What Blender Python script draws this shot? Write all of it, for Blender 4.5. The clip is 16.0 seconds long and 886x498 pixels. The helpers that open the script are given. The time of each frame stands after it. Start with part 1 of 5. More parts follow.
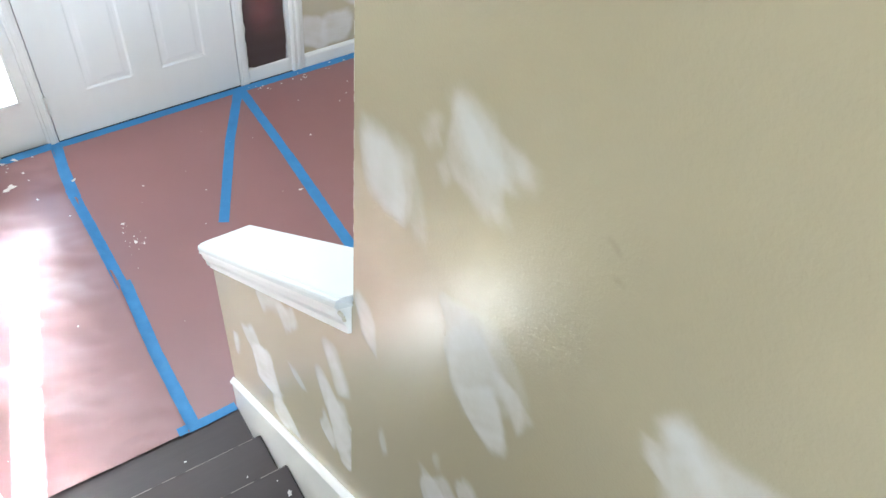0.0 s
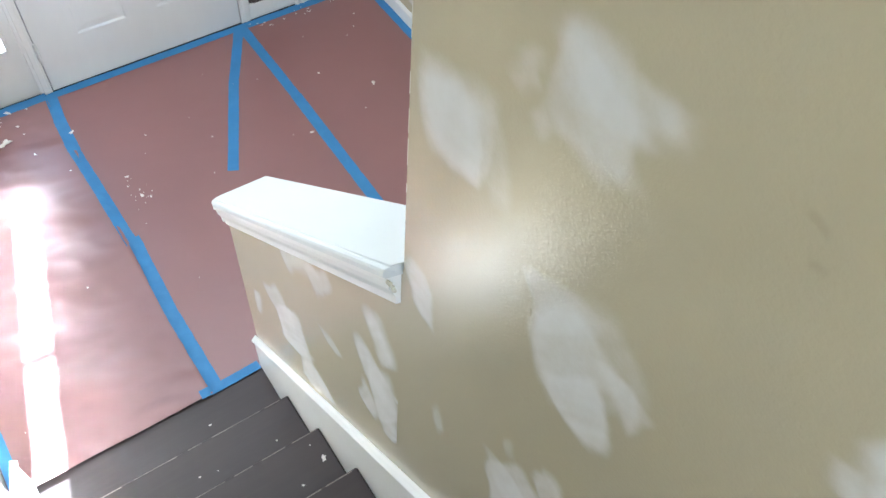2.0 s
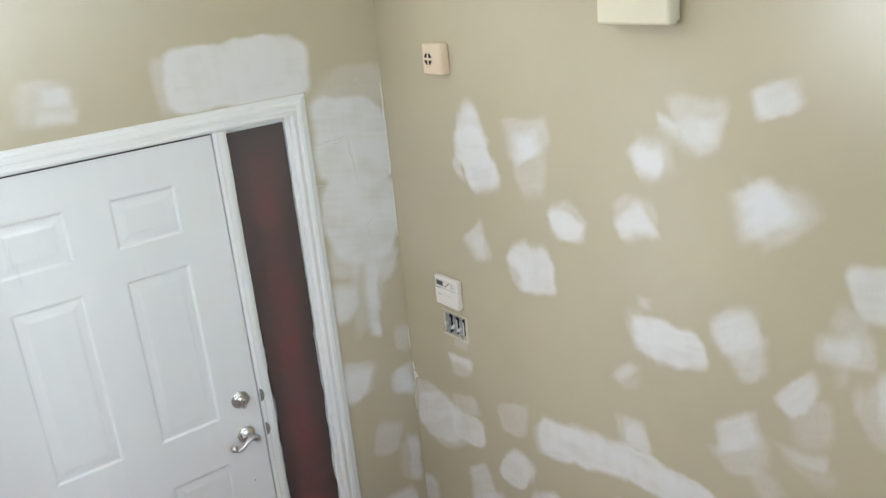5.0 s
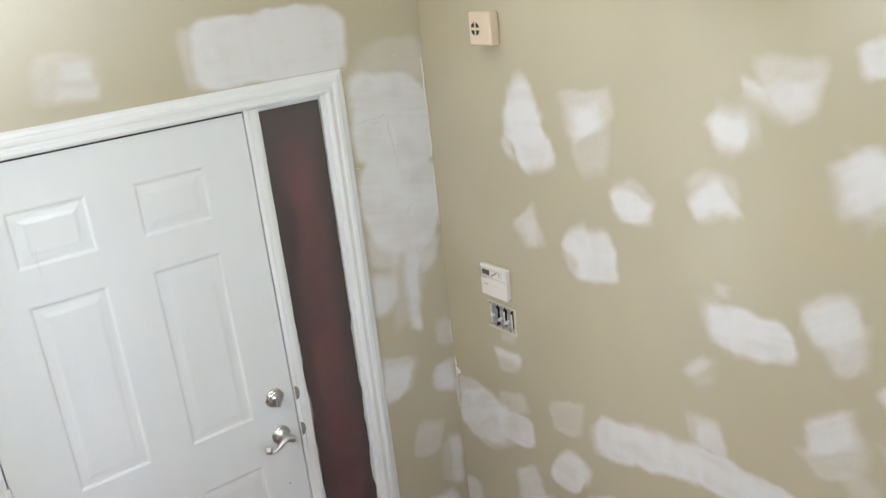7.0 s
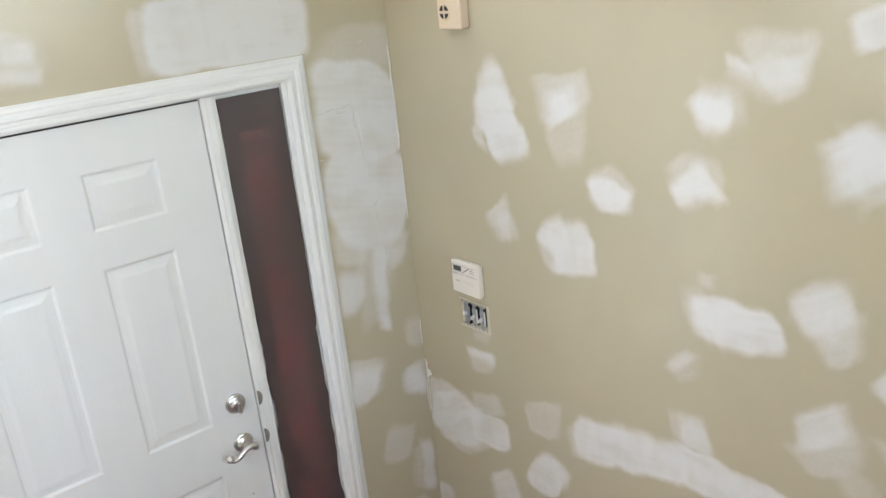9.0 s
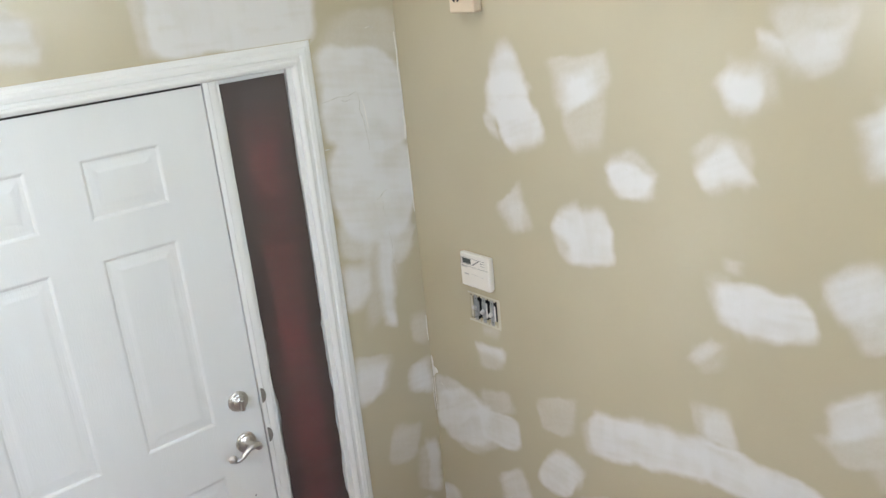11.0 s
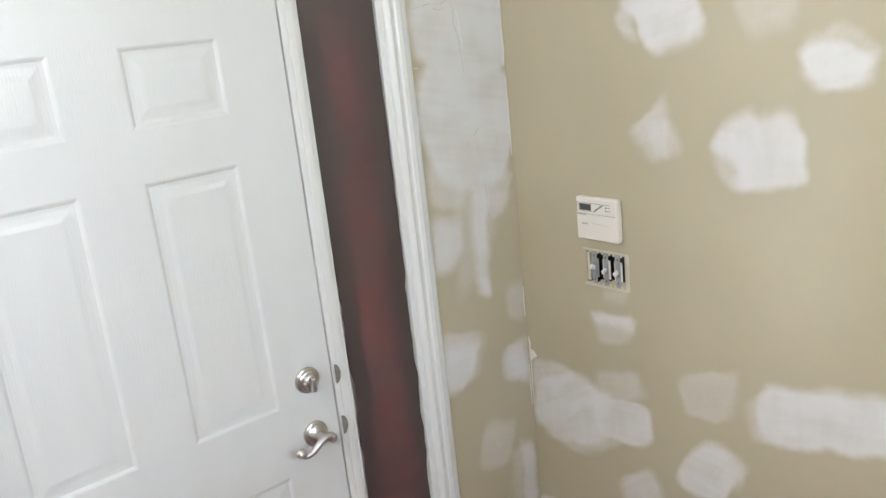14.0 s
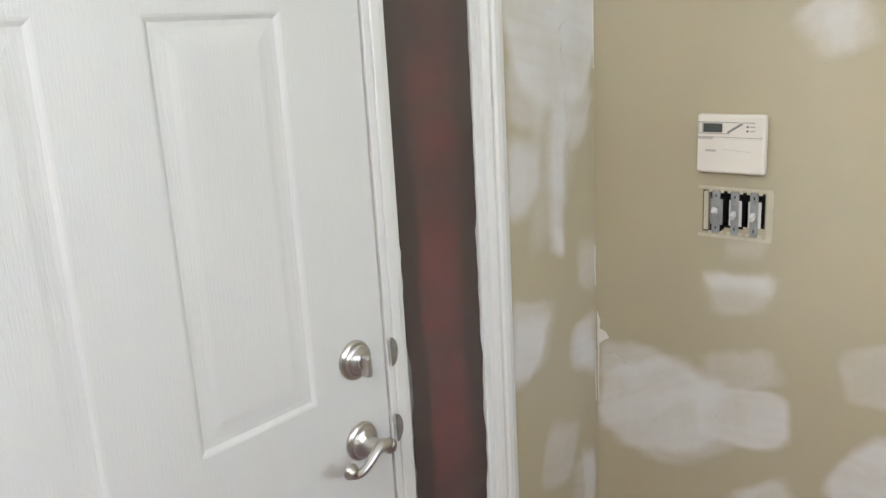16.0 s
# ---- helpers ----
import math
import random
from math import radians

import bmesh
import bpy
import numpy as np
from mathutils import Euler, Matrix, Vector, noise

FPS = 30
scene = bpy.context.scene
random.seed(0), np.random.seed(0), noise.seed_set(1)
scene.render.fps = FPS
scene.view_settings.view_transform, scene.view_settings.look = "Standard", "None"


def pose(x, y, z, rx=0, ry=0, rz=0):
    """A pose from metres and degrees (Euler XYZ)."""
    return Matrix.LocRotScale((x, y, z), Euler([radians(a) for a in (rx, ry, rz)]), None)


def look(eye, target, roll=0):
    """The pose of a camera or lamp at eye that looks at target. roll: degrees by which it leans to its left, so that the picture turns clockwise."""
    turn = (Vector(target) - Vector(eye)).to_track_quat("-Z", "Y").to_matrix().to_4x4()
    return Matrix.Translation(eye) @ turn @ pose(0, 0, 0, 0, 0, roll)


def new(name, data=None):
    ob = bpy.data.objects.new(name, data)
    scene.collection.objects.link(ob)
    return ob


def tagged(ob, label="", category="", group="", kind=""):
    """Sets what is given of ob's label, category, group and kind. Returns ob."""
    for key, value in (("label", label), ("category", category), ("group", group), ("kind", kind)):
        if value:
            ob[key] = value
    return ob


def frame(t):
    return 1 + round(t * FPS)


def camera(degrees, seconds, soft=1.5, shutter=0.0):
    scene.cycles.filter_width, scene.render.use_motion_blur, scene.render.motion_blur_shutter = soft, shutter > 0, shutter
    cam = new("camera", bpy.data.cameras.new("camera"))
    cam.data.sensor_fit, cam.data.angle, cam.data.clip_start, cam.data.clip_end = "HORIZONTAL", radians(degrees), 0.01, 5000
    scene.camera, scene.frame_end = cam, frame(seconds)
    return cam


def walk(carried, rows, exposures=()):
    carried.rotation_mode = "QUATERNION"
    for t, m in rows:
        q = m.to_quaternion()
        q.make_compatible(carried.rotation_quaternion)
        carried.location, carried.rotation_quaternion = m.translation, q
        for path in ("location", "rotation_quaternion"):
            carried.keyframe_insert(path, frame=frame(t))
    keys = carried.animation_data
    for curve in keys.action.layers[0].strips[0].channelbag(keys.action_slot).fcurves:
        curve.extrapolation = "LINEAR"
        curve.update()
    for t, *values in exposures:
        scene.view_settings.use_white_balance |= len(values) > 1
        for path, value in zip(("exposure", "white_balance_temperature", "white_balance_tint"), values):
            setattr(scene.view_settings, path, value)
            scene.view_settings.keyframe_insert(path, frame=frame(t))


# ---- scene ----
import collections

cam = camera(55.2, 16.0)
EXPOSURES = [(0.0, 4.52, 5500, 8), (1.5, 4.35, 5500, 8), (2.0, 4.35, 5500, 8), (2.5, 3.7, 5500, 7), (3.0, 3.32, 5650, 7), (3.5, 3.27, 5750, 7), (4.0, 3.65, 5800, 6), (4.5, 3.7, 5800, 8), (7.0, 3.76, 5980, 12), (11.5, 3.79, 5920, 11), (12.5, 3.74, 6000, 12), (13.5, 3.79, 6000, 12), (14.0, 3.88, 6000, 12), (14.5, 3.64, 6050, 12), (16.0, 3.8, 6150, 12)]
PATH = [
    (0, (-1.895, -3.408, 2.972), (-1.105, -2.397, 1.437), 7.5),
    (0.5, (-1.862, -3.354, 2.95), (-1.071, -2.335, 1.422), 7.2),
    (1, (-1.863, -3.333, 2.941), (-1.093, -2.321, 1.398), 6.2),
    (1.5, (-1.86, -3.318, 2.921), (-1.116, -2.343, 1.341), 5.8),
    (2, (-1.878, -3.237, 2.839), (-1.158, -2.331, 1.208), 5.6),
    (2.5, (-1.92, -3.125, 2.781), (-1.267, -2.05, 1.226), -3.4),
    (3, (-1.888, -3.001, 2.7), (-1.183, -1.857, 1.219), -1.4),
    (3.5, (-1.866, -2.963, 2.678), (-1.079, -1.627, 1.415), -0.8),
    (4, (-1.862, -2.888, 2.707), (-0.886, -1.467, 1.694), -0.2),
    (4.4, (-1.865, -2.807, 2.664), (-0.754, -1.335, 1.889), -3.2),
    (4.5, (-1.849, -2.79, 2.654), (-0.723, -1.31, 1.92), -4.2),
    (4.7, (-1.822, -2.78, 2.591), (-0.697, -1.272, 1.914), -5.0),
    (6.8, (-1.785, -2.625, 2.527), (-0.708, -1.073, 1.869), -6.2),
    (7, (-1.777, -2.555, 2.472), (-0.701, -1.008, 1.8), -6.1),
    (7.5, (-1.747, -2.515, 2.376), (-0.704, -0.978, 1.635), -4.6),
    (8, (-1.734, -2.513, 2.404), (-0.649, -0.985, 1.705), -5.2),
    (8.5, (-1.7, -2.514, 2.41), (-0.593, -0.989, 1.74), -6.1),
    (8.7, (-1.722, -2.489, 2.399), (-0.588, -0.982, 1.735), -6.0),
    (10.8, (-1.732, -2.393, 2.365), (-0.574, -0.9, 1.71), -5.7),
    (11, (-1.753, -2.356, 2.315), (-0.579, -0.871, 1.67), -5.7),
    (11.5, (-1.818, -2.237, 2.252), (-0.659, -0.718, 1.661), -7.2),
    (12, (-1.813, -2.14, 2.206), (-0.672, -0.604, 1.623), -7.1),
    (12.5, (-1.778, -2.024, 2.074), (-0.662, -0.453, 1.539), -6.1),
    (13, (-1.739, -1.98, 2.074), (-0.623, -0.41, 1.538), -6.1),
    (13.5, (-1.709, -1.912, 2.045), (-0.584, -0.35, 1.502), -6.2),
    (14, (-1.74, -1.804, 1.897), (-0.539, -0.297, 1.363), -6.2),
    (14.5, (-1.703, -1.654, 1.853), (-0.542, -0.127, 1.287), -6.3),
    (15, (-1.644, -1.502, 1.681), (-0.531, 0.051, 1.09), -1.7),
    (15.5, (-1.675, -1.29, 1.574), (-0.308, 0.047, 0.987), -1.4),
    (16, (-1.694, -1.019, 1.572), (-0.246, 0.266, 1.072), -3.2),
]
walk(cam, [(t, look(eye, target, roll)) for t, eye, target, roll in PATH], EXPOSURES)

# ---- light ----
SUN_WAY = Vector((-0.255, -1.0, -0.455)).normalized()
world = bpy.data.worlds.new("world")
scene.world = world
world.use_nodes = True
wn = world.node_tree
sky = wn.nodes.new("ShaderNodeTexSky")
sky.sky_type, sky.sun_disc = "NISHITA", False
sky.sun_elevation, sky.sun_rotation = math.asin(-SUN_WAY.z), math.atan2(-SUN_WAY.x, -SUN_WAY.y)
wn.links.new(sky.outputs["Color"], wn.nodes["Background"].inputs["Color"])
wn.nodes["Background"].inputs["Strength"].default_value = 0.1


def lamp(name, kind, m, energy, colour, size=(1, 1)):
    data = bpy.data.lights.new(name, kind)
    data.energy, data.color = energy, colour
    if kind == "AREA":
        data.shape, data.size, data.size_y = "RECTANGLE", size[0], size[1]
    ob = new(name, data)
    ob.matrix_world = m
    return ob


sun = lamp("sun", "SUN", look((0, 8, 6), Vector((0, 8, 6)) + SUN_WAY), 5.0, (1.0, 0.97, 0.93))
sun.data.angle = radians(0.55)
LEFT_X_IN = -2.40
# daylight standing in the openings of the back and high upper windows
lamp("back_window_light", "AREA", look((-0.72, -6.86, 2.7), (-0.95, 0, 1.5)), 4.8, (0.97, 0.975, 0.97), (1.2, 1.7))
# next three are added fill, set at made-up west and stair-hall windows
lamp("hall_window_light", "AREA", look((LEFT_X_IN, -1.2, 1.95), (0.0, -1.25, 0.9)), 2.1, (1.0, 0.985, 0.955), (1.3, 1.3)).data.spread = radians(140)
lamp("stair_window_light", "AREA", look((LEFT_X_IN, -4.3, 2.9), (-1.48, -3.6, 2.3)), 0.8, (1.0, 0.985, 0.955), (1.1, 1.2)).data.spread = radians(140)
lamp("stair_back_light", "AREA", look((-1.95, -6.86, 2.95), (-1.9, 0, 1.4)), 3.0, (0.97, 0.975, 0.97), (0.6, 1.2))
lamp("high_window_light", "AREA", look((-1.35, -0.06, 3.22), (-1.25, -3.2, 3.05)), 2.1, (0.93, 0.965, 1.0), (1.95, 0.62))

# ---- materials ----


def mat(name, colour=(0.8, 0.8, 0.8), rough=0.5, metal=0.0, spec=0.5, vary=0.06, vscale=3.0, bump=0.0, bscale=200.0, stretch=(1, 1, 1), detail=3.0, dirt=None, dirt_amount=0.0, dirt_scale=6.0, wear=0.12):
    m = bpy.data.materials.new(name)
    m.use_nodes = True
    nt = m.node_tree
    N, L = nt.nodes, nt.links
    b = N["Principled BSDF"]
    b.inputs["Roughness"].default_value, b.inputs["Metallic"].default_value = rough, metal
    b.inputs["Specular IOR Level"].default_value = spec
    co = N.new("ShaderNodeTexCoord")
    mp = N.new("ShaderNodeMapping")
    mp.inputs["Scale"].default_value = stretch
    L.new(co.outputs["Object"], mp.inputs["Vector"])
    n1 = N.new("ShaderNodeTexNoise")
    n1.inputs["Scale"].default_value, n1.inputs["Detail"].default_value = vscale, 6.0
    L.new(mp.outputs["Vector"], n1.inputs["Vector"])
    ramp = N.new("ShaderNodeMapRange")
    ramp.inputs["From Min"].default_value, ramp.inputs["From Max"].default_value = 0.25, 0.75
    ramp.inputs["To Min"].default_value, ramp.inputs["To Max"].default_value = 1 - vary, 1 + vary
    L.new(n1.outputs["Fac"], ramp.inputs["Value"])
    mul = N.new("ShaderNodeVectorMath")
    mul.operation = "SCALE"
    mul.inputs[0].default_value = colour
    L.new(ramp.outputs["Result"], mul.inputs["Scale"])
    out = mul.outputs["Vector"]
    if dirt:
        n3 = N.new("ShaderNodeTexNoise")
        n3.inputs["Scale"].default_value, n3.inputs["Detail"].default_value = dirt_scale, 8.0
        L.new(mp.outputs["Vector"], n3.inputs["Vector"])
        r3 = N.new("ShaderNodeMapRange")
        r3.inputs["From Min"].default_value, r3.inputs["From Max"].default_value = 0.5, 0.8
        r3.inputs["To Max"].default_value = dirt_amount
        L.new(n3.outputs["Fac"], r3.inputs["Value"])
        mx = N.new("ShaderNodeMix")
        mx.data_type = "RGBA"
        L.new(r3.outputs["Result"], mx.inputs["Factor"])
        L.new(out, mx.inputs["A"])
        mx.inputs["B"].default_value = (*dirt, 1)
        out = mx.outputs["Result"]
    L.new(out, b.inputs["Base Color"])
    # gloss varies a little with wear
    rr = N.new("ShaderNodeMapRange")
    rr.inputs["To Min"].default_value, rr.inputs["To Max"].default_value = rough * (1 - wear), min(1, rough * (1 + wear))
    L.new(n1.outputs["Fac"], rr.inputs["Value"])
    L.new(rr.outputs["Result"], b.inputs["Roughness"])
    if bump:
        n2 = N.new("ShaderNodeTexNoise")
        n2.inputs["Scale"].default_value, n2.inputs["Detail"].default_value = bscale, detail
        L.new(mp.outputs["Vector"], n2.inputs["Vector"])
        bp = N.new("ShaderNodeBump")
        bp.inputs["Strength"].default_value, bp.inputs["Distance"].default_value = bump, 0.002
        L.new(n2.outputs["Fac"], bp.inputs["Height"])
        L.new(bp.outputs["Normal"], b.inputs["Normal"])
    return m


M_PAINT = mat("beige_wall_paint", (0.466, 0.414, 0.290), 0.195, spec=0.8, vary=0.05, vscale=1.6, bump=0.19, bscale=240, detail=2.0, dirt=(0.50, 0.452, 0.325), dirt_amount=0.2, dirt_scale=2.2, wear=0.012)
M_WHITE = mat("white_trim_paint", (0.73, 0.735, 0.715), 0.34, vary=0.03, vscale=5, bump=0.12, bscale=90, dirt=(0.66, 0.64, 0.60), dirt_amount=0.2, dirt_scale=14)
M_CAP = mat("white_cap_paint", (0.57, 0.595, 0.59), 0.42, vary=0.02, vscale=5, bump=0.1, bscale=70)
M_DOOR = mat("white_door_paint", (0.68, 0.69, 0.678), 0.29, vary=0.015, vscale=3, bump=0.32, bscale=60, stretch=(6, 1, 0.5))
M_CEIL = mat("ceiling_paint", (0.8, 0.79, 0.76), 0.8, vary=0.03, bump=0.3, bscale=120)
M_NICKEL = mat("satin_nickel", (0.56, 0.54, 0.51), 0.30, 1.0, vary=0.06, vscale=40)
M_STEEL = mat("dull_steel", (0.36, 0.37, 0.37), 0.4, 0.5, vary=0.1, vscale=60)
M_TAPE = mat("blue_tape", (0.042, 0.195, 0.43), 0.6, vary=0.10, vscale=14, bump=0.25, bscale=500, dirt=(0.07, 0.25, 0.49), dirt_amount=0.5, dirt_scale=20)
M_WOOD = mat("dark_stained_wood", (0.040, 0.0285, 0.0265), 0.5, vary=0.12, vscale=5, bump=0.03, bscale=40, stretch=(0.6, 7, 7), dirt=(0.07, 0.06, 0.055), dirt_amount=0.15, dirt_scale=14)
M_CHIP = mat("white_paint_chip", (0.72, 0.69, 0.64), 0.6, vary=0.08, vscale=30)
M_IVORY = mat("ivory_plastic", (0.64, 0.59, 0.44), 0.38, vary=0.03, vscale=8)
M_PEACH = mat("yellowed_plastic", (0.68, 0.555, 0.40), 0.42, vary=0.04, vscale=12)
M_KEYPAD = mat("off_white_plastic", (0.74, 0.70, 0.63), 0.36, vary=0.02, vscale=8)
M_RIM = mat("pale_old_paint", (0.52, 0.49, 0.38), 0.5, vary=0.1, vscale=30)
M_SCREEN = mat("grey_display", (0.075, 0.085, 0.075), 0.2, vary=0.05, vscale=30)
M_GREYLINE = mat("grey_print", (0.22, 0.21, 0.20), 0.5)
M_LIGHTLINE = mat("pale_grey_print", (0.45, 0.43, 0.40), 0.5)
M_BOX = mat("black_box_plastic", (0.012, 0.013, 0.016), 0.5, vary=0.2, vscale=40)
M_SWITCH = mat("white_switch_plastic", (0.66, 0.65, 0.62), 0.35, vary=0.02)
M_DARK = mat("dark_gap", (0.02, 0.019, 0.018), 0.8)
M_GAP_GREY = mat("weathered_grey_strip", (0.20, 0.19, 0.17), 0.8, vary=0.3, vscale=60)
M_CONC = mat("pale_concrete", (0.40, 0.39, 0.37), 0.9, vary=0.12, vscale=2, bump=0.4, bscale=90)
M_GRASS = mat("lawn", (0.11, 0.13, 0.075), 0.9, vary=0.4, vscale=9)
M_LEAF = mat("bush_leaf", (0.12, 0.15, 0.11), 0.5, vary=0.4, vscale=5)


def paper_material(name, translucent):
    m = mat(name, (0.245, 0.117, 0.112), 0.37, spec=0.75, vary=0.05, vscale=2.2, bump=0.22, bscale=420, dirt=(0.22, 0.115, 0.106), dirt_amount=0.25, dirt_scale=16)
    if translucent:
        nt = m.node_tree
        b, o = nt.nodes["Principled BSDF"], nt.nodes["Material Output"]
        t = nt.nodes.new("ShaderNodeBsdfTranslucent")
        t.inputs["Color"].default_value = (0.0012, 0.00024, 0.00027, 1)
        # same paper as the floor's, its unlit room side put into a darker base
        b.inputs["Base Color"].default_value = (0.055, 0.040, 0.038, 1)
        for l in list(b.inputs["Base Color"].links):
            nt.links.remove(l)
        # random thin and thick pulp; dark bands across are painted for the creases' shade
        co, mp, no = nt.nodes.new("ShaderNodeTexCoord"), nt.nodes.new("ShaderNodeMapping"), nt.nodes.new("ShaderNodeTexNoise")
        mp.inputs["Scale"].default_value = (4, 4, 24)
        no.inputs["Scale"].default_value, no.inputs["Detail"].default_value, no.inputs["Roughness"].default_value = 1.0, 7, 0.62
        nt.links.new(co.outputs["Object"], mp.inputs["Vector"])
        nt.links.new(mp.outputs["Vector"], no.inputs["Vector"])
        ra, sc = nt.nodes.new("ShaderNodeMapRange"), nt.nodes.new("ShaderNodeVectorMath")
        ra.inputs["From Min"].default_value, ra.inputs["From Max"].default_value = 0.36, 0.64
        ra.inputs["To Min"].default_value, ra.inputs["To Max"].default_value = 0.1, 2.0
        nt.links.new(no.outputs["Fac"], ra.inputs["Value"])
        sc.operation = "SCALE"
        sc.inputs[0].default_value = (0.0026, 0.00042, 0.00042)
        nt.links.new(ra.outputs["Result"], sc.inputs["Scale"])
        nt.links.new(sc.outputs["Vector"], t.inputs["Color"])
        add = nt.nodes.new("ShaderNodeAddShader")
        nt.links.new(b.outputs["BSDF"], add.inputs[0])
        nt.links.new(t.outputs["BSDF"], add.inputs[1])
        nt.links.new(add.outputs["Shader"], o.inputs["Surface"])
    return m


M_PAPER = paper_material("red_rosin_paper", False)
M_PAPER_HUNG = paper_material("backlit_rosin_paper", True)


def spackle_material(name="sanded_spackle", colour=(0.65, 0.64, 0.62)):
    """Wall paint under sanded filler: thick in the middle, wiped thin at the rim; the attribute says how much there is."""
    m = M_PAINT.copy()
    m.name = name
    nt = m.node_tree
    N, L = nt.nodes, nt.links
    b = N["Principled BSDF"]
    at = N.new("ShaderNodeAttribute")
    at.attribute_name = "cover"
    co = N.new("ShaderNodeTexCoord")
    n = N.new("ShaderNodeTexNoise")
    n.inputs["Scale"].default_value, n.inputs["Detail"].default_value, n.inputs["Roughness"].default_value = 7, 8, 0.55
    L.new(co.outputs["Object"], n.inputs["Vector"])
    r = N.new("ShaderNodeMapRange")
    r.inputs["From Min"].default_value, r.inputs["From Max"].default_value = 0.3, 0.7
    r.inputs["To Min"].default_value, r.inputs["To Max"].default_value = 0.90, 1.12
    L.new(n.outputs["Fac"], r.inputs["Value"])
    mu = N.new("ShaderNodeMath")
    mu.operation, mu.use_clamp = "MULTIPLY", True
    # the rim breaks up over the grain of the old paint
    fn = N.new("ShaderNodeTexNoise")
    fn.inputs["Scale"].default_value, fn.inputs["Detail"].default_value, fn.inputs["Roughness"].default_value = 75, 5, 0.65
    L.new(co.outputs["Object"], fn.inputs["Vector"])
    inv = N.new("ShaderNodeMath")
    inv.operation = "SUBTRACT"
    inv.inputs[0].default_value = 1.0
    L.new(at.outputs["Fac"], inv.inputs[1])
    bell = N.new("ShaderNodeMath")
    bell.operation = "MULTIPLY"
    L.new(at.outputs["Fac"], bell.inputs[0])
    L.new(inv.outputs["Value"], bell.inputs[1])
    grain = N.new("ShaderNodeMapRange")
    grain.inputs["From Min"].default_value, grain.inputs["From Max"].default_value = 0.3, 0.7
    grain.inputs["To Min"].default_value, grain.inputs["To Max"].default_value = -0.25, 0.25
    L.new(fn.outputs["Fac"], grain.inputs["Value"])
    rag = N.new("ShaderNodeMath")
    rag.operation, rag.use_clamp = "MULTIPLY_ADD", True
    L.new(bell.outputs["Value"], rag.inputs[0])
    L.new(grain.outputs["Result"], rag.inputs[1])
    L.new(at.outputs["Fac"], rag.inputs[2])
    L.new(rag.outputs["Value"], mu.inputs[0])
    # trowel streaks
    st = N.new("ShaderNodeMapping")
    st.inputs["Scale"].default_value = (17, 17, 3.5)
    st.inputs["Rotation"].default_value = (radians(32), radians(24), 0)
    L.new(co.outputs["Object"], st.inputs["Vector"])
    n2 = N.new("ShaderNodeTexNoise")
    n2.inputs["Scale"].default_value, n2.inputs["Detail"].default_value = 1.6, 4
    L.new(st.outputs["Vector"], n2.inputs["Vector"])
    r2 = N.new("ShaderNodeMapRange")
    r2.inputs["From Min"].default_value, r2.inputs["From Max"].default_value = 0.32, 0.68
    r2.inputs["To Min"].default_value, r2.inputs["To Max"].default_value = 0.95, 1.05
    L.new(n2.outputs["Fac"], r2.inputs["Value"])
    m2 = N.new("ShaderNodeMath")
    m2.operation = "MULTIPLY"
    L.new(r.outputs["Result"], m2.inputs[0])
    L.new(r2.outputs["Result"], m2.inputs[1])
    L.new(m2.outputs["Value"], mu.inputs[1])
    mx = N.new("ShaderNodeMix")
    mx.data_type = "RGBA"
    L.new(mu.outputs["Value"], mx.inputs["Factor"])
    L.new(b.inputs["Base Color"].links[0].from_socket, mx.inputs["A"])
    mx.inputs["B"].default_value = (*colour, 1)
    L.new(mx.outputs["Result"], b.inputs["Base Color"])
    mr = N.new("ShaderNodeMix")
    L.new(mu.outputs["Value"], mr.inputs["Factor"])
    L.new(b.inputs["Roughness"].links[0].from_socket, mr.inputs["A"])
    mr.inputs["B"].default_value = 0.268
    L.new(mr.outputs["Result"], b.inputs["Roughness"])
    sp = N.new("ShaderNodeMapRange")
    sp.inputs["To Min"].default_value, sp.inputs["To Max"].default_value = b.inputs["Specular IOR Level"].default_value, 0.06
    L.new(mu.outputs["Value"], sp.inputs["Value"])
    L.new(sp.outputs["Result"], b.inputs["Specular IOR Level"])
    bp = b.inputs["Normal"].links[0].from_node
    bs = N.new("ShaderNodeMapRange")
    bs.inputs["To Min"].default_value, bs.inputs["To Max"].default_value = bp.inputs["Strength"].default_value, 0.07
    L.new(mu.outputs["Value"], bs.inputs["Value"])
    L.new(bs.outputs["Result"], bp.inputs["Strength"])
    return m


M_SPACKLE = spackle_material()


def glass_material():
    m = bpy.data.materials.new("rippled_glass")
    m.use_nodes = True
    nt = m.node_tree
    b = nt.nodes["Principled BSDF"]
    b.inputs["Transmission Weight"].default_value, b.inputs["Roughness"].default_value, b.inputs["IOR"].default_value = 1.0, 0.12, 1.12
    b.inputs["Base Color"].default_value = (0.93, 0.96, 0.96, 1)
    n = nt.nodes.new("ShaderNodeTexNoise")
    n.inputs["Scale"].default_value = 30
    co = nt.nodes.new("ShaderNodeTexCoord")
    nt.links.new(co.outputs["Object"], n.inputs["Vector"])
    bp = nt.nodes.new("ShaderNodeBump")
    bp.inputs["Strength"].default_value, bp.inputs["Distance"].default_value = 0.12, 0.004
    nt.links.new(n.outputs["Fac"], bp.inputs["Height"])
    nt.links.new(bp.outputs["Normal"], b.inputs["Normal"])
    return m


M_GLASS = glass_material()


# unseen diffuser added behind the hung paper; softens the sun's edges on it
def diffuser_material():
    m = bpy.data.materials.new("hidden_diffuser")
    m.use_nodes = True
    nt = m.node_tree
    t = nt.nodes.new("ShaderNodeBsdfTranslucent")
    t.inputs["Color"].default_value = (0.85, 0.87, 0.87, 1)
    nt.links.new(t.outputs["BSDF"], nt.nodes["Material Output"].inputs["Surface"])
    return m


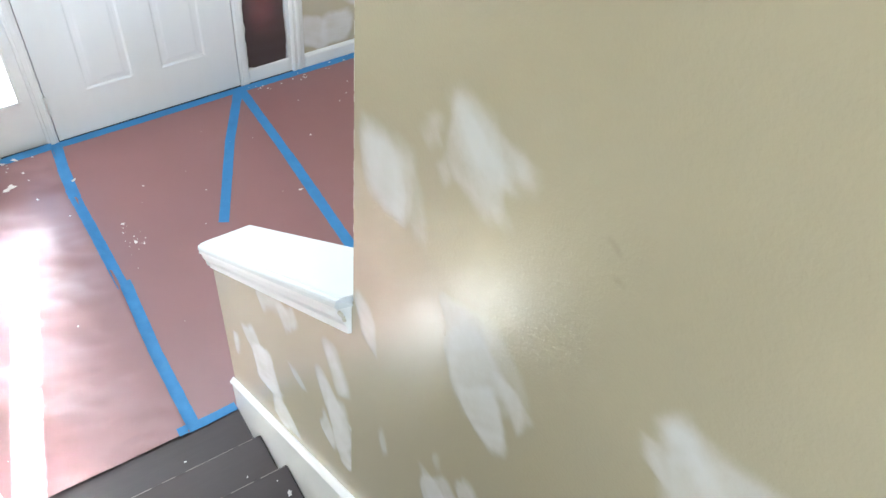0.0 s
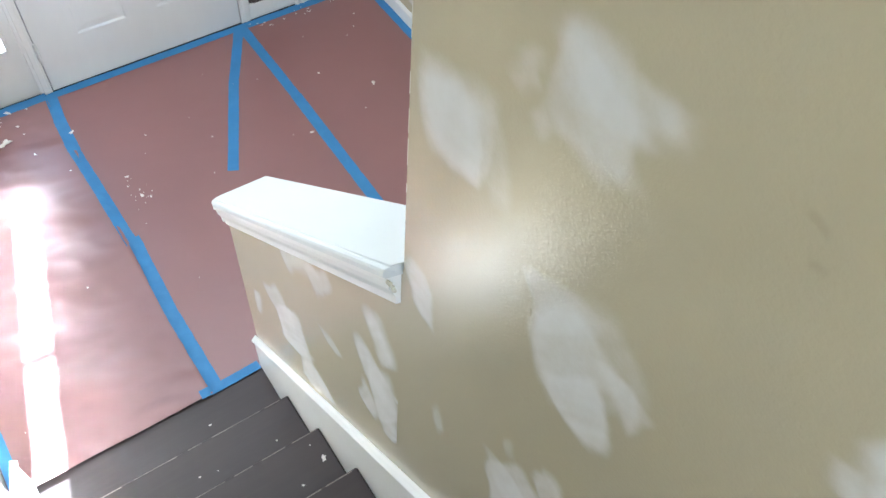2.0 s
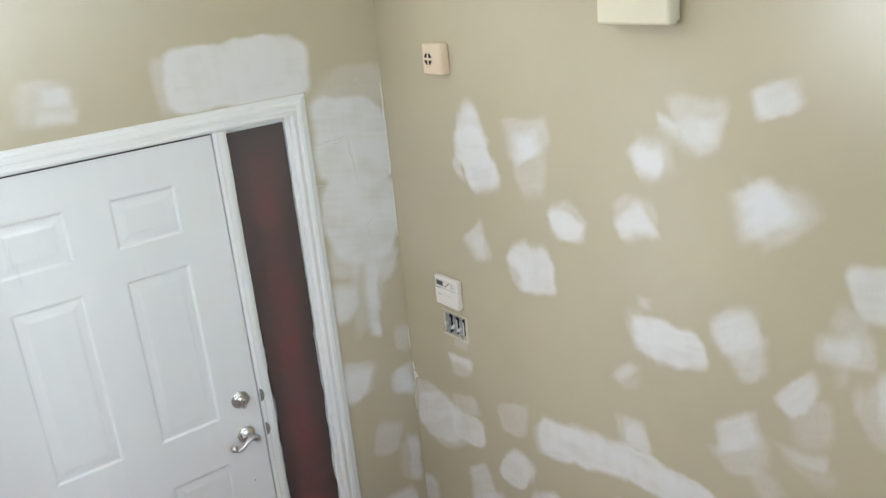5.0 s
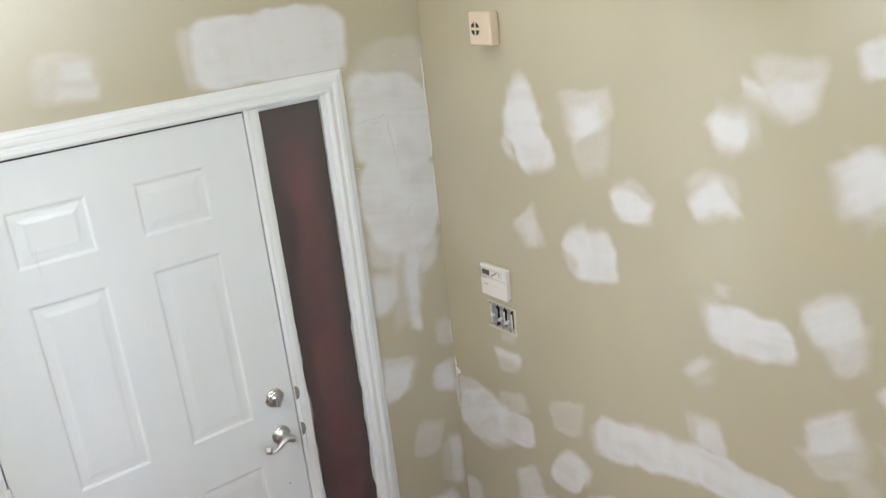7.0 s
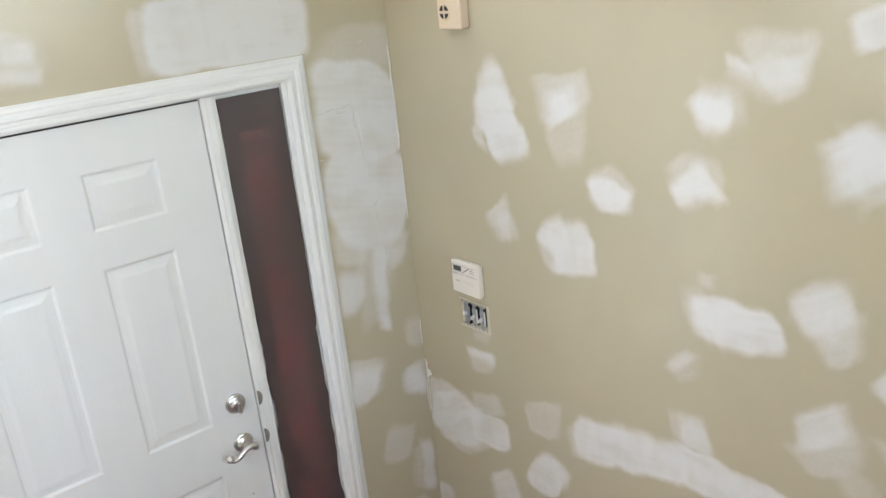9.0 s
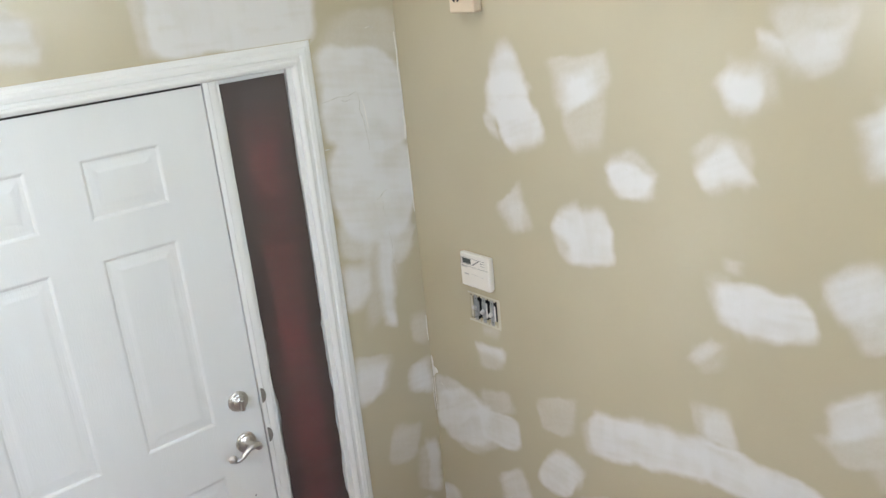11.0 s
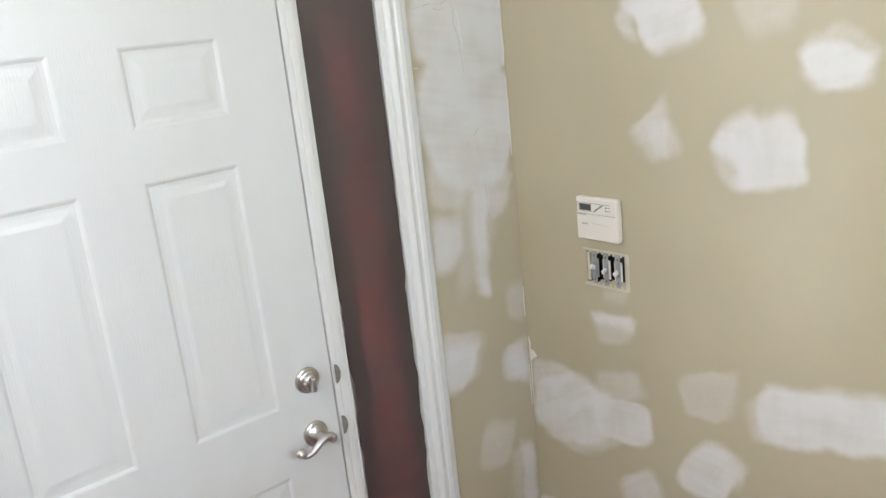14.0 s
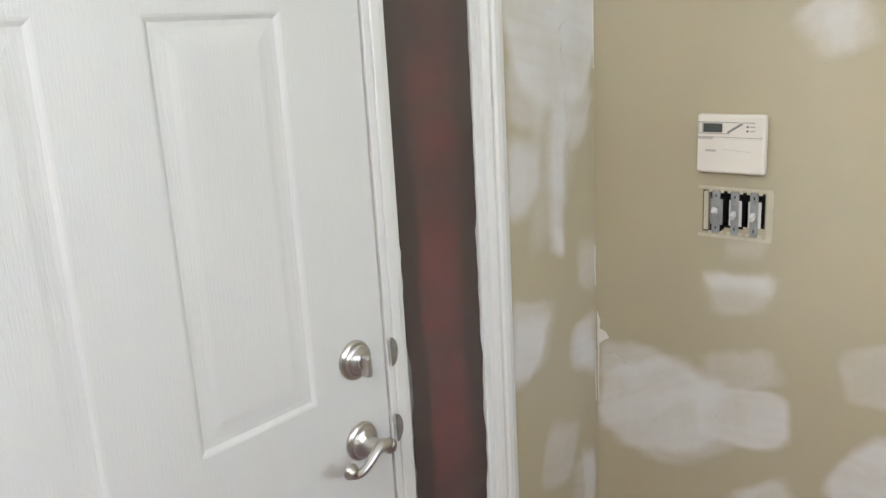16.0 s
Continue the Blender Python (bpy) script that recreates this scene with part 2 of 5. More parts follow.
M_DIFFUSER = diffuser_material()

# ---- mesh helpers ----


def obj(name, bm, material, parent=None, label="", smooth=False):
    me = bpy.data.meshes.new(name)
    bmesh.ops.recalc_face_normals(bm, faces=bm.faces)
    bm.to_mesh(me)
    bm.free()
    me.materials.append(material)
    if smooth:
        for p in me.polygons:
            p.use_smooth = True
    ob = new(name, me)
    if parent:
        ob.parent = parent
    if label:
        tagged(ob, label)
    return ob


def part(name, bm, material, parent, label="", smooth=False):
    return obj(name, bm, material, parent, label, smooth)


def box(bm, x0, x1, y0, y1, z0, z1, bevel=0.0, segs=2):
    r = bmesh.ops.create_cube(bm, size=1.0, matrix=Matrix.Translation(((x0 + x1) / 2, (y0 + y1) / 2, (z0 + z1) / 2)) @ Matrix.Diagonal((abs(x1 - x0), abs(y1 - y0), abs(z1 - z0), 1)))
    if bevel:
        edges = list({e for v in r["verts"] for e in v.link_edges})
        bmesh.ops.bevel(bm, geom=edges, offset=bevel, segments=segs, affect="EDGES", profile=0.5)
    return bm


def boxed(*a, **k):
    return box(bmesh.new(), *a, **k)


def prism(bm, pts, axis, a, b):
    """A polygon drawn in the two other axes, drawn out from a to b along axis."""
    def put(p, s):
        return {"x": (s, p[0], p[1]), "y": (p[0], s, p[1]), "z": (p[0], p[1], s)}[axis]
    lo = [bm.verts.new(put(p, a)) for p in pts]
    hi = [bm.verts.new(put(p, b)) for p in pts]
    n = len(pts)
    bm.faces.new(lo)
    bm.faces.new(hi[::-1])
    for i in range(n):
        bm.faces.new((lo[i], hi[i], hi[(i + 1) % n], lo[(i + 1) % n]))
    return bm


def lathe(bm, prof, m, segs=36, crisp=False):
    """Turns (radius, height) about the z axis of m."""
    rings = []
    for r, h in prof:
        rings.append([bm.verts.new(m @ Vector((r * math.cos(2 * math.pi * i / segs), r * math.sin(2 * math.pi * i / segs), h))) for i in range(segs)])
    for p, q in zip(rings, rings[1:]):
        if crisp:
            p, q = [bm.verts.new(v.co) for v in p], [bm.verts.new(v.co) for v in q]
        for i in range(segs):
            bm.faces.new((p[i], p[(i + 1) % segs], q[(i + 1) % segs], q[i]))
    bm.faces.new(rings[-1])
    bm.faces.new(rings[0][::-1])
    return bm


def tube(bm, pts, radii, segs=14, flat=1.0):
    """A round bar along pts."""
    rings = []
    for i, p in enumerate(pts):
        d = (Vector(pts[min(i + 1, len(pts) - 1)]) - Vector(pts[max(i - 1, 0)])).normalized()
        s = d.cross(Vector((0, 1, 0)))
        s = s.normalized() if s.length > 1e-4 else Vector((1, 0, 0))
        u = d.cross(s).normalized()
        rings.append([bm.verts.new(Vector(p) + radii[i] * (s * math.cos(2 * math.pi * k / segs) * flat + u * math.sin(2 * math.pi * k / segs))) for k in range(segs)])
    for p, q in zip(rings, rings[1:]):
        for k in range(segs):
            bm.faces.new((p[k], p[(k + 1) % segs], q[(k + 1) % segs], q[k]))
    bm.faces.new(rings[0][::-1])
    bm.faces.new(rings[-1])
    return bm


def moulding(bm, prof, origin, along, across, out, length, k0=0.0, k1=0.0):
    """A section (across, out) drawn out along a line; k0, k1 mitre its ends."""
    o, a, c, u = (Vector(v) for v in (origin, along, across, out))
    lo = [bm.verts.new(o + c * p + u * q + a * (k0 * p)) for p, q in prof]
    hi = [bm.verts.new(o + c * p + u * q + a * (length + k1 * p)) for p, q in prof]
    n = len(prof)
    for i in range(n):
        bm.faces.new((lo[i], hi[i], hi[(i + 1) % n], lo[(i + 1) % n]))
    bm.faces.new(lo[::-1])
    bm.faces.new(hi)
    return bm


def holed(bm, axis, at, thick, u0, u1, z0, z1, holes):
    """A wall slab across axis with rectangular openings (u0, u1, z0, z1) right through it."""
    us = sorted({u0, u1, *[h[0] for h in holes], *[h[1] for h in holes]})
    zs = sorted({z0, z1, *[h[2] for h in holes], *[h[3] for h in holes]})
    solid = {(i, j) for i in range(len(us) - 1) for j in range(len(zs) - 1)
             if not any(h[0] <= us[i] and us[i + 1] <= h[1] and h[2] <= zs[j] and zs[j + 1] <= h[3] for h in holes)}

    def v(u, s, z):
        return bm.verts.new((s, u, z) if axis == "x" else (u, s, z))
    a, b = at, at + thick
    for i, j in solid:
        q = (us[i], us[i + 1], zs[j], zs[j + 1])
        for s in (a, b):
            bm.faces.new([v(q[0], s, q[2]), v(q[1], s, q[2]), v(q[1], s, q[3]), v(q[0], s, q[3])])
        for di, dj, e in ((-1, 0, ((q[0], q[2]), (q[0], q[3]))), (1, 0, ((q[1], q[2]), (q[1], q[3]))), (0, -1, ((q[0], q[2]), (q[1], q[2]))), (0, 1, ((q[0], q[3]), (q[1], q[3])))):
            if (i + di, j + dj) not in solid:
                bm.faces.new([v(e[0][0], a, e[0][1]), v(e[1][0], a, e[1][1]), v(e[1][0], b, e[1][1]), v(e[0][0], b, e[0][1])])
    bmesh.ops.remove_doubles(bm, verts=bm.verts, dist=1e-5)
    return bm


def setting(ob, label, category):
    return tagged(ob, label, category, kind="structure")


def thing(name, loc, label, category, group="", kind=""):
    e = new(name)
    e.location = loc
    return tagged(e, label, category, group, kind)


def under(e, m=None):
    """Keeps a part's world coordinates although its thing's base stands elsewhere."""
    e_inv = Matrix.Translation(-e.location)
    for o in e.children:
        o.matrix_parent_inverse = e_inv


# ---- plan (metres) ----
LEFT_X, NEAR_X, NEAR_T = -2.42, -1.481, 0.125   # left wall, stair wall and its thickness
EDGE_Y, CURB_Y = -2.645, -1.745                 # end of the tall stair wall, end of the half wall
CEIL_Z, BACK_Y = 3.85, -6.9
RISE, RUN, NOSE_Y = 0.2, 0.2385, -1.994         # stairs: first nosing
STEPS = 7
TOP_Z = STEPS * RISE
DL, DR, DTOP = -1.648, -0.718, 2.04             # the door's edges
SWITCH = (-0.397, -0.264, 1.125, 1.214)         # open switch box in the wall

# ---- structure ----
wall_door = setting(obj("wall_north", holed(bmesh.new(), "y", 0.0, 0.15, LEFT_X - 0.14, 0.14, -0.2, CEIL_Z, [(-1.945, -0.425, -0.02, 2.055), (-2.36, -0.35, 2.9, 3.55)]), M_PAINT),
                    "beige painted entry wall with sanded white spackle patches", "wall")
wall_right = setting(obj("wall_east", holed(bmesh.new(), "x", 0.0, 0.14, BACK_Y, 0.0, -0.2, CEIL_Z, [SWITCH]), M_PAINT),
                     "beige painted wall covered in white spackle patches", "wall")
# both openings are made up to hold the added fill windows
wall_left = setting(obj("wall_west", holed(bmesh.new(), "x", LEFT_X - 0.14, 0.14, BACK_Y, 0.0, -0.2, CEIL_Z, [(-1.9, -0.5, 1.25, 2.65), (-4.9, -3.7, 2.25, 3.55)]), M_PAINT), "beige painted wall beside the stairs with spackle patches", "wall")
wall_stair = setting(obj("wall_stair", bmesh.new(), M_PAINT), "tall beige stair wall in semi-gloss paint with spackle patches", "wall")
bm = boxed(NEAR_X, NEAR_X + NEAR_T, BACK_Y, EDGE_Y, -0.2, 1.775)
box(bm, NEAR_X, NEAR_X + NEAR_T, BACK_Y, EDGE_Y, 1.775, CEIL_Z)
corner = [q for q in bm.edges if all(abs(v.co.y - EDGE_Y) < 1e-4 and v.co.z > 1.774 for v in q.verts) and abs(q.verts[0].co.x - q.verts[1].co.x) < 1e-4]
bmesh.ops.bevel(bm, geom=corner, offset=0.004, segments=3, affect="EDGES", profile=0.5)
bm.to_mesh(wall_stair.data)
bm.free()
setting(obj("wall_south_hall", boxed(NEAR_X + NEAR_T, 0.0, -3.34, -3.2, -0.2, TOP_Z), M_PAINT), "beige painted wall closing the hall behind the stairs", "wall")
setting(obj("wall_south", holed(bmesh.new(), "y", BACK_Y - 0.14, 0.14, LEFT_X - 0.14, 0.14, -0.2, CEIL_Z, [(-1.33, -0.1, 1.85, 3.6), (-2.3, -1.6, 2.3, 3.6)]), M_PAINT), "beige painted wall of the upper floor", "wall")
setting(obj("ceiling", boxed(LEFT_X - 0.14, 0.14, BACK_Y - 0.14, 0.15, CEIL_Z, CEIL_Z + 0.12), M_CEIL), "white painted ceiling", "ceiling")
setting(obj("floor", boxed(LEFT_X, 0.0, -3.2, 0.15, -0.12, 0.0), M_WOOD), "dark stained wooden foyer floor", "floor")
setting(obj("floor_upper", boxed(LEFT_X, NEAR_X, BACK_Y, NOSE_Y - RUN * (STEPS - 1) - 0.02, TOP_Z - 0.2, TOP_Z), M_WOOD), "dark stained wooden landing floor", "floor")

setting(obj("floor_upper_east", boxed(NEAR_X, 0.0, BACK_Y, -3.34, TOP_Z - 0.2, TOP_Z - 0.004), M_WOOD), "dark stained wooden upper floor", "floor")

# half wall with its slanting top
CAP0, CAPK = 0.952, 0.900                        # height of its top at CURB_Y, slope


def cap_z(y):
    return CAP0 + CAPK * (CURB_Y - y)


wall_half = setting(obj("wall_half", prism(bmesh.new(), [(CURB_Y, -0.1), (CURB_Y, cap_z(CURB_Y)), (EDGE_Y, cap_z(EDGE_Y)), (EDGE_Y, -0.1)], "x", NEAR_X, NEAR_X + NEAR_T), M_PAINT),
                    "beige painted half wall along the stairs with white filler streaks", "half wall")


def slanting_cap(name, x0, x1, y0, y1, zf, wall_side, label):
    """Painted board with rounded edges on a half wall, with a stepped moulding under its overhang."""
    e = thing(name, ((x0 + x1) / 2, y0, zf(y0)), label, "wall cap", kind="structure")
    a = Vector((0, y1 - y0, zf(y1) - zf(y0)))
    length = a.length
    a.normalize()
    u = Vector((0, 0, 1)) - a * a.z
    u.normalize()
    w = x1 - x0
    t = 0.024
    prof = [(0.004, 0), (0, 0.004), (0, t - 0.010), (0.002, t - 0.005), (0.006, t - 0.0025), (0.009, t - 0.003), (0.0105, t), (0.030, t), (w - 0.008, t), (w - 0.003, t - 0.003), (w, t - 0.008), (w, 0.004), (w - 0.004, 0), (0.030, 0)]
    bm = moulding(bmesh.new(), prof, (x0, y0, zf(y0) + 0.001), a, (1, 0, 0), u, length)
    # clipped corners at the free end
    for v in bm.verts:
        d = (v.co - Vector((0, y0, zf(y0)))).dot(a)
        if d < 0.01 and (v.co.x < x0 + 0.02 or v.co.x > x1 - 0.02):
            v.co += a * 0.012
        if d > length - 0.02:
            v.co += a * ((y1 - v.co.y) / a.y)
            if wall_side < 0:
                v.co -= a * 0.022 * max(0.0, (x0 + 0.027 - v.co.x) / 0.027)
    part("board", bm, M_CAP, e)
    sides = ((x0 + 0.027, -1), (x1 - 0.027, 1))
    mp = [(-0.004, 0.0), (0.021, 0.0), (0.023, -0.008), (0.018, -0.012), (0.017, -0.026), (0.011, -0.040), (0.008, -0.045), (0.007, -0.062), (-0.004, -0.064)]
    for x, s in sides:
        bm = moulding(bmesh.new(), mp, (x, y0 + 0.02, zf(y0 + 0.02)), a, (s, 0, 0), u, length - 0.028)
        for v in bm.verts:
            if (v.co - Vector((0, y0, zf(y0)))).dot(a) > length * 0.7:
                v.co += a * ((y1 + 0.004 - v.co.y) / a.y)
                if wall_side < 0 and s < 0:
                    v.co -= a * 0.022 * max(0.0, (x0 + 0.027 - v.co.x) / 0.027)
        part("moulding", bm, M_WHITE, e)
    out = Vector((0, 1, 0))
    part("moulding", moulding(bmesh.new(), mp, (x0 + 0.012, y0 - 0.022, zf(y0 - 0.022)), (1, 0, 0), out, (0, 0, 1), w - 0.024), M_WHITE, e)
    if wall_side < 0:
        rnd = random.Random(12)
        end = Vector((x0 + 0.006, y1, zf(y1)))
        for i, (back, down, size) in enumerate(((0.016, 0.008, 0.005), (0.008, 0.016, 0.005))):
            bm = bmesh.new()
            bmesh.ops.create_icosphere(bm, subdivisions=2, radius=size, matrix=Matrix.Translation(end - a * back - u * down) @ pose(0, 0, 0, 20 * i, 30, 10) @ Matrix.Diagonal((0.6, 1.4, 0.8, 1)))
            for v in bm.verts:
                v.co += Vector((rnd.uniform(-1, 1), rnd.uniform(-1, 1), rnd.uniform(-1, 1))) * 0.0013
            part("broken_caulk", bm, M_RIM, e, "crumbled beige caulk at the wall")
    under(e)
    return e


slanting_cap("half_wall_cap", NEAR_X - 0.027, NEAR_X + NEAR_T + 0.027, CURB_Y + 0.024, EDGE_Y - 0.003, cap_z, -1, "white painted wooden cap with chipped moulding on the half wall")
LEDGE_X = -2.338
setting(obj("wall_half_west", prism(bmesh.new(), [(CURB_Y - 0.175, 0.0), (CURB_Y - 0.175, cap_z(CURB_Y - 0.15)), (EDGE_Y, cap_z(EDGE_Y)), (EDGE_Y, 0.0)], "x", LEFT_X, LEDGE_X), M_PAINT),
        "beige painted ledge wall along the stairs", "half wall")
slanting_cap("ledge_cap", LEFT_X, LEDGE_X + 0.027, CURB_Y - 0.15, EDGE_Y, lambda y: cap_z(y) + 0.004, 1, "white painted cap with a rounded corner on the stair ledge")

# stairs
stairs = thing("stairs", (NEAR_X - 0.45, NOSE_Y, 0), "dark stained wooden stairs with bare nosings and white dust", "stairs", kind="structure")
nose_rnd = random.Random(5)
M_NOSING = mat("worn_bare_wood", (0.24, 0.21, 0.18), 0.6, vary=0.3, vscale=40)
SX0, SX1 = LEDGE_X + 0.002, NEAR_X - 0.014
for i in range(STEPS):
    y, z = NOSE_Y - RUN * i, RISE * (i + 1)
    if i < STEPS - 1:
        part("tread", boxed(SX0, SX1, y - RUN - 0.03, y, z - 0.026, z, 0.007, 3), M_WOOD, stairs)
    else:
        part("tread", boxed(SX0, SX1, y - 0.14, y, z - 0.026, z + 0.001, 0.007, 3), M_WOOD, stairs)
    # bare wood along the worn nosing
    for k in range(9):
        x0 = SX0 + 0.01 + (SX1 - SX0 - 0.02) * (k + nose_rnd.uniform(0, 0.3)) / 9
        x1 = x0 + (SX1 - SX0) / 9 * nose_rnd.uniform(0.5, 0.98)
        part("worn_nosing", boxed(x0, x1, y - 0.0050 - nose_rnd.uniform(0, 0.0015), y - 0.0032, z - 0.002, z + 0.0006 + (0.001 if i == STEPS - 1 else 0)), M_NOSING, stairs)
    part("riser", boxed(SX0, SX1, y - 0.042, y - 0.024, z - RISE, z - 0.026), M_WOOD, stairs)
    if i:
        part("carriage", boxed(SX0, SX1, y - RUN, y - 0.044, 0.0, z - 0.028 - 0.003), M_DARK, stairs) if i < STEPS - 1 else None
under(stairs)

# skirt board beside the stairs
SK = 0.843


def skirt(name, x0, x1, label):
    y0, y1 = CURB_Y + 0.006, NOSE_Y - RUN * (STEPS - 1)
    z0 = 0.176
    e = thing(name, (x0, y0, 0), label, "skirt board", kind="structure")
    part("board", prism(bmesh.new(), [(y0, 0.0), (y0, z0), (y1, z0 + SK * (y0 - y1)), (y1, z0 + SK * (y0 - y1) - 0.42), (y0 - 0.3, 0.0)], "x", x0, x1), M_WHITE, e)
    a = Vector((0, y1 - y0, SK * (y0 - y1)))
    length = a.length
    a.normalize()
    u = (Vector((0, 0, 1)) - a * a.z).normalized()
    s = 1 if x0 > x1 else -1
    part("bead", moulding(bmesh.new(), [(0, 0), (0.017, 0), (0.020, 0.004), (0.019, 0.009), (0.010, 0.014), (0.004, 0.019), (0, 0.02)], (max(x0, x1) if s < 0 else min(x0, x1), y0, z0), a, (s, 0, 0), u, length), M_WHITE, e)
    under(e)
    return e


skirt("skirt_board", NEAR_X - 0.013, NEAR_X, "white painted skirt board following the stairs")

skirt("skirt_board", LEDGE_X + 0.013, LEDGE_X, "white painted skirt board on the stair ledge in the sun")


# baseboards
def baseboard(x0, y0, along, out, length):
    bm = moulding(bmesh.new(), [(0, 0), (0.013, 0), (0.013, 0.066), (0.011, 0.074), (0.006, 0.080), (0.004, 0.086), (0, 0.087)], (x0, y0, 0.0), along, out, (0, 0, 1), length)
    setting(obj("baseboard", bm, M_WHITE), "white painted baseboard with chipped edges", "baseboard")


baseboard(-0.343, 0, (1, 0, 0), (0, -1, 0), 0.343)
baseboard(LEFT_X, 0, (1, 0, 0), (0, -1, 0), -2.008 - LEFT_X)
baseboard(0, -0.013, (0, -1, 0), (-1, 0, 0), 3.187)
baseboard(LEFT_X, -0.013, (0, -1, 0), (1, 0, 0), -CURB_Y + 0.06)

# ---- the entry: frame, sidelights, door ----
CASING = [(0, -0.01), (0, 0.010), (0.005, 0.016), (0.012, 0.019), (0.018, 0.017), (0.021, 0.012), (0.030, 0.012), (0.034, 0.017), (0.046, 0.018), (0.052, 0.016), (0.056, 0.011), (0.066, 0.010), (0.070, 0.007), (0.073, 0.006), (0.073, -0.01)]
frame_ob = thing("door_frame", (-1.18, 0, 0), "white painted door frame with stepped casing, chipped in places", "door frame", kind="structure")
CW = 0.073
IL, IR, IT = -1.935, -0.4175, 2.043
part("casing", moulding(bmesh.new(), CASING, (IR, 0, 0.0), (0, 0, 1), (1, 0, 0), (0, -1, 0), IT, 0, 1), M_WHITE, frame_ob)
PLAIN = [(0, -0.01), (0, 0.009), (0.004, 0.012), (0.066, 0.013), (0.071, 0.010), (0.073, 0.004), (0.073, -0.01)]
part("casing", moulding(bmesh.new(), PLAIN, (IL, 0, 0.0), (0, 0, 1), (-1, 0, 0), (0, -1, 0), IT, 0, 1), M_WHITE, frame_ob)
part("head_casing", moulding(bmesh.new(), CASING, (IL, 0, IT), (1, 0, 0), (0, 0, 1), (0, -1, 0), IR - IL, -1, 1), M_WHITE, frame_ob)
for x0, x1 in ((-1.703, DL - 0.004), (DR + 0.004, -0.664)):
    part("mullion", boxed(x0, x1, -0.004, 0.12, 0.0, IT - 0.0005, 0.0015), M_WHITE, frame_ob)
    part("stop_bead", boxed(x0 + 0.014, x1 - 0.014, -0.0095, -0.004, 0.0, IT - 0.0005, 0.0025), M_WHITE, frame_ob)
part("jamb", boxed(IR - 0.018, IR + 0.002, -0.001, 0.12, 0.0, IT, 0.002), M_WHITE, frame_ob)
part("jamb", boxed(IL - 0.002, IL + 0.018, -0.001, 0.12, 0.0, IT, 0.002), M_WHITE, frame_ob)
part("head_jamb", boxed(IL, IR, 0.0, 0.12, IT - 0.001, IT + 0.014), M_WHITE, frame_ob)
part("door_stop", boxed(DL - 0.004, DR + 0.004, 0.05, 0.12, DTOP - 0.002, IT - 0.001), M_DARK, frame_ob)
# dark strips added behind the side cracks block daylight and darken them
for x in (DL - 0.002, DR + 0.002):
    part("weather_strip", boxed(x - 0.012, x + 0.012, 0.0445, 0.06, 0.0, IT - 0.004), M_DARK, frame_ob)
# threshold coloured dark to carry the shade of the gap under the door
part("threshold", boxed(IL, IR, -0.004, 0.15, -0.005, 0.004, 0.001), M_DARK, frame_ob)
part("sill_strip", boxed(-0.664, IR - 0.016, -0.004, 0.03, 0.0045, 0.092, 0.004), M_WHITE, frame_ob)
for z in (1.028, 0.882):
    bm = bmesh.new()
    lathe(bm, [(0.001, 0), (0.027, 0), (0.027, 0.0016)], pose(DR + 0.0045, -0.0125, z, 90, 0, 0) @ Matrix.Diagonal((0.62, 1, 1, 1)), 24)
    bmesh.ops.bisect_plane(bm, geom=bm.verts[:] + bm.edges[:] + bm.faces[:], plane_co=(DR + 0.005, 0, 0), plane_no=(1, 0, 0), clear_inner=True)
    part("strike_plate", bm, M_GAP_GREY, frame_ob, "bare grey strike plate recess")
under(frame_ob)


def sidelight(name, x0, x1, gx0, gx1, glass, label):
    """Fixed panel with a tall glass of five lites between thin bars."""
    e = thing(name, ((x0 + x1) / 2, 0, 0), label, "window", kind="structure")
    zs = [0.285 + 0.3335 * i for i in range(6)]
    p = bmesh.new()
    holed(p, "y", 0.012, 0.04, x0, x1, 0.0045, IT, [(gx0, gx1, zs[0], zs[-1])])
    part("panel", p, M_WHITE, e)
    rim = [(-0.004, 0), (0.012, 0), (0.010, 0.005), (0.004, 0.008), (-0.004, 0.006)]
    for o, al, ac, ln in (((gx0, 0.012, zs[0]), (1, 0, 0), (0, 0, -1), gx1 - gx0), ((gx0, 0.012, zs[-1]), (1, 0, 0), (0, 0, 1), gx1 - gx0), ((gx0, 0.012, zs[0]), (0, 0, 1), (-1, 0, 0), zs[-1] - zs[0]), ((gx1, 0.012, zs[0]), (0, 0, 1), (1, 0, 0), zs[-1] - zs[0])):
        part("glazing_bead", moulding(bmesh.new(), rim, o, al, ac, (0, -1, 0), ln), M_WHITE, e)
    for i, z in enumerate(zs):
        if 0 < i < 5:
            part("glazing_bar", boxed(gx0, gx1, 0.023, 0.032, z - 0.005, z + 0.005, 0.002), M_GAP_GREY, e)
    for i in range(5):
        g = part("pane", boxed(gx0 - 0.003, gx1 + 0.003, 0.026, 0.029, zs[i] + 0.001, zs[i + 1] - 0.001), glass, e)
        g.visible_shadow = glass is not M_GLASS
        for cx, sx in ((gx0, 1), (gx1, -1)):
            for cz, sz in ((zs[i] + (0.004 if i else 0), 1), (zs[i + 1] - (0.004 if i < 4 else 0), -1)):
                c = 0.011
                part("corner_fillet", prism(bmesh.new(), [(cx, cz), (cx + sx * c, cz), (cx + sx * c * 0.35, cz + sz * c * 0.35), (cx, cz + sz * c)], "y", 0.020, 0.025), M_WHITE, e)
    under(e)
    return e


sidelight("window_1", IL + 0.018, -1.703, -1.884, -1.757, M_GLASS, "white sidelight with five rippled glass lites, bright daylight behind")
sidelight("window_2", -0.664, IR - 0.018, -0.612, -0.487, M_DIFFUSER, "white sidelight covered from inside with rosin paper")

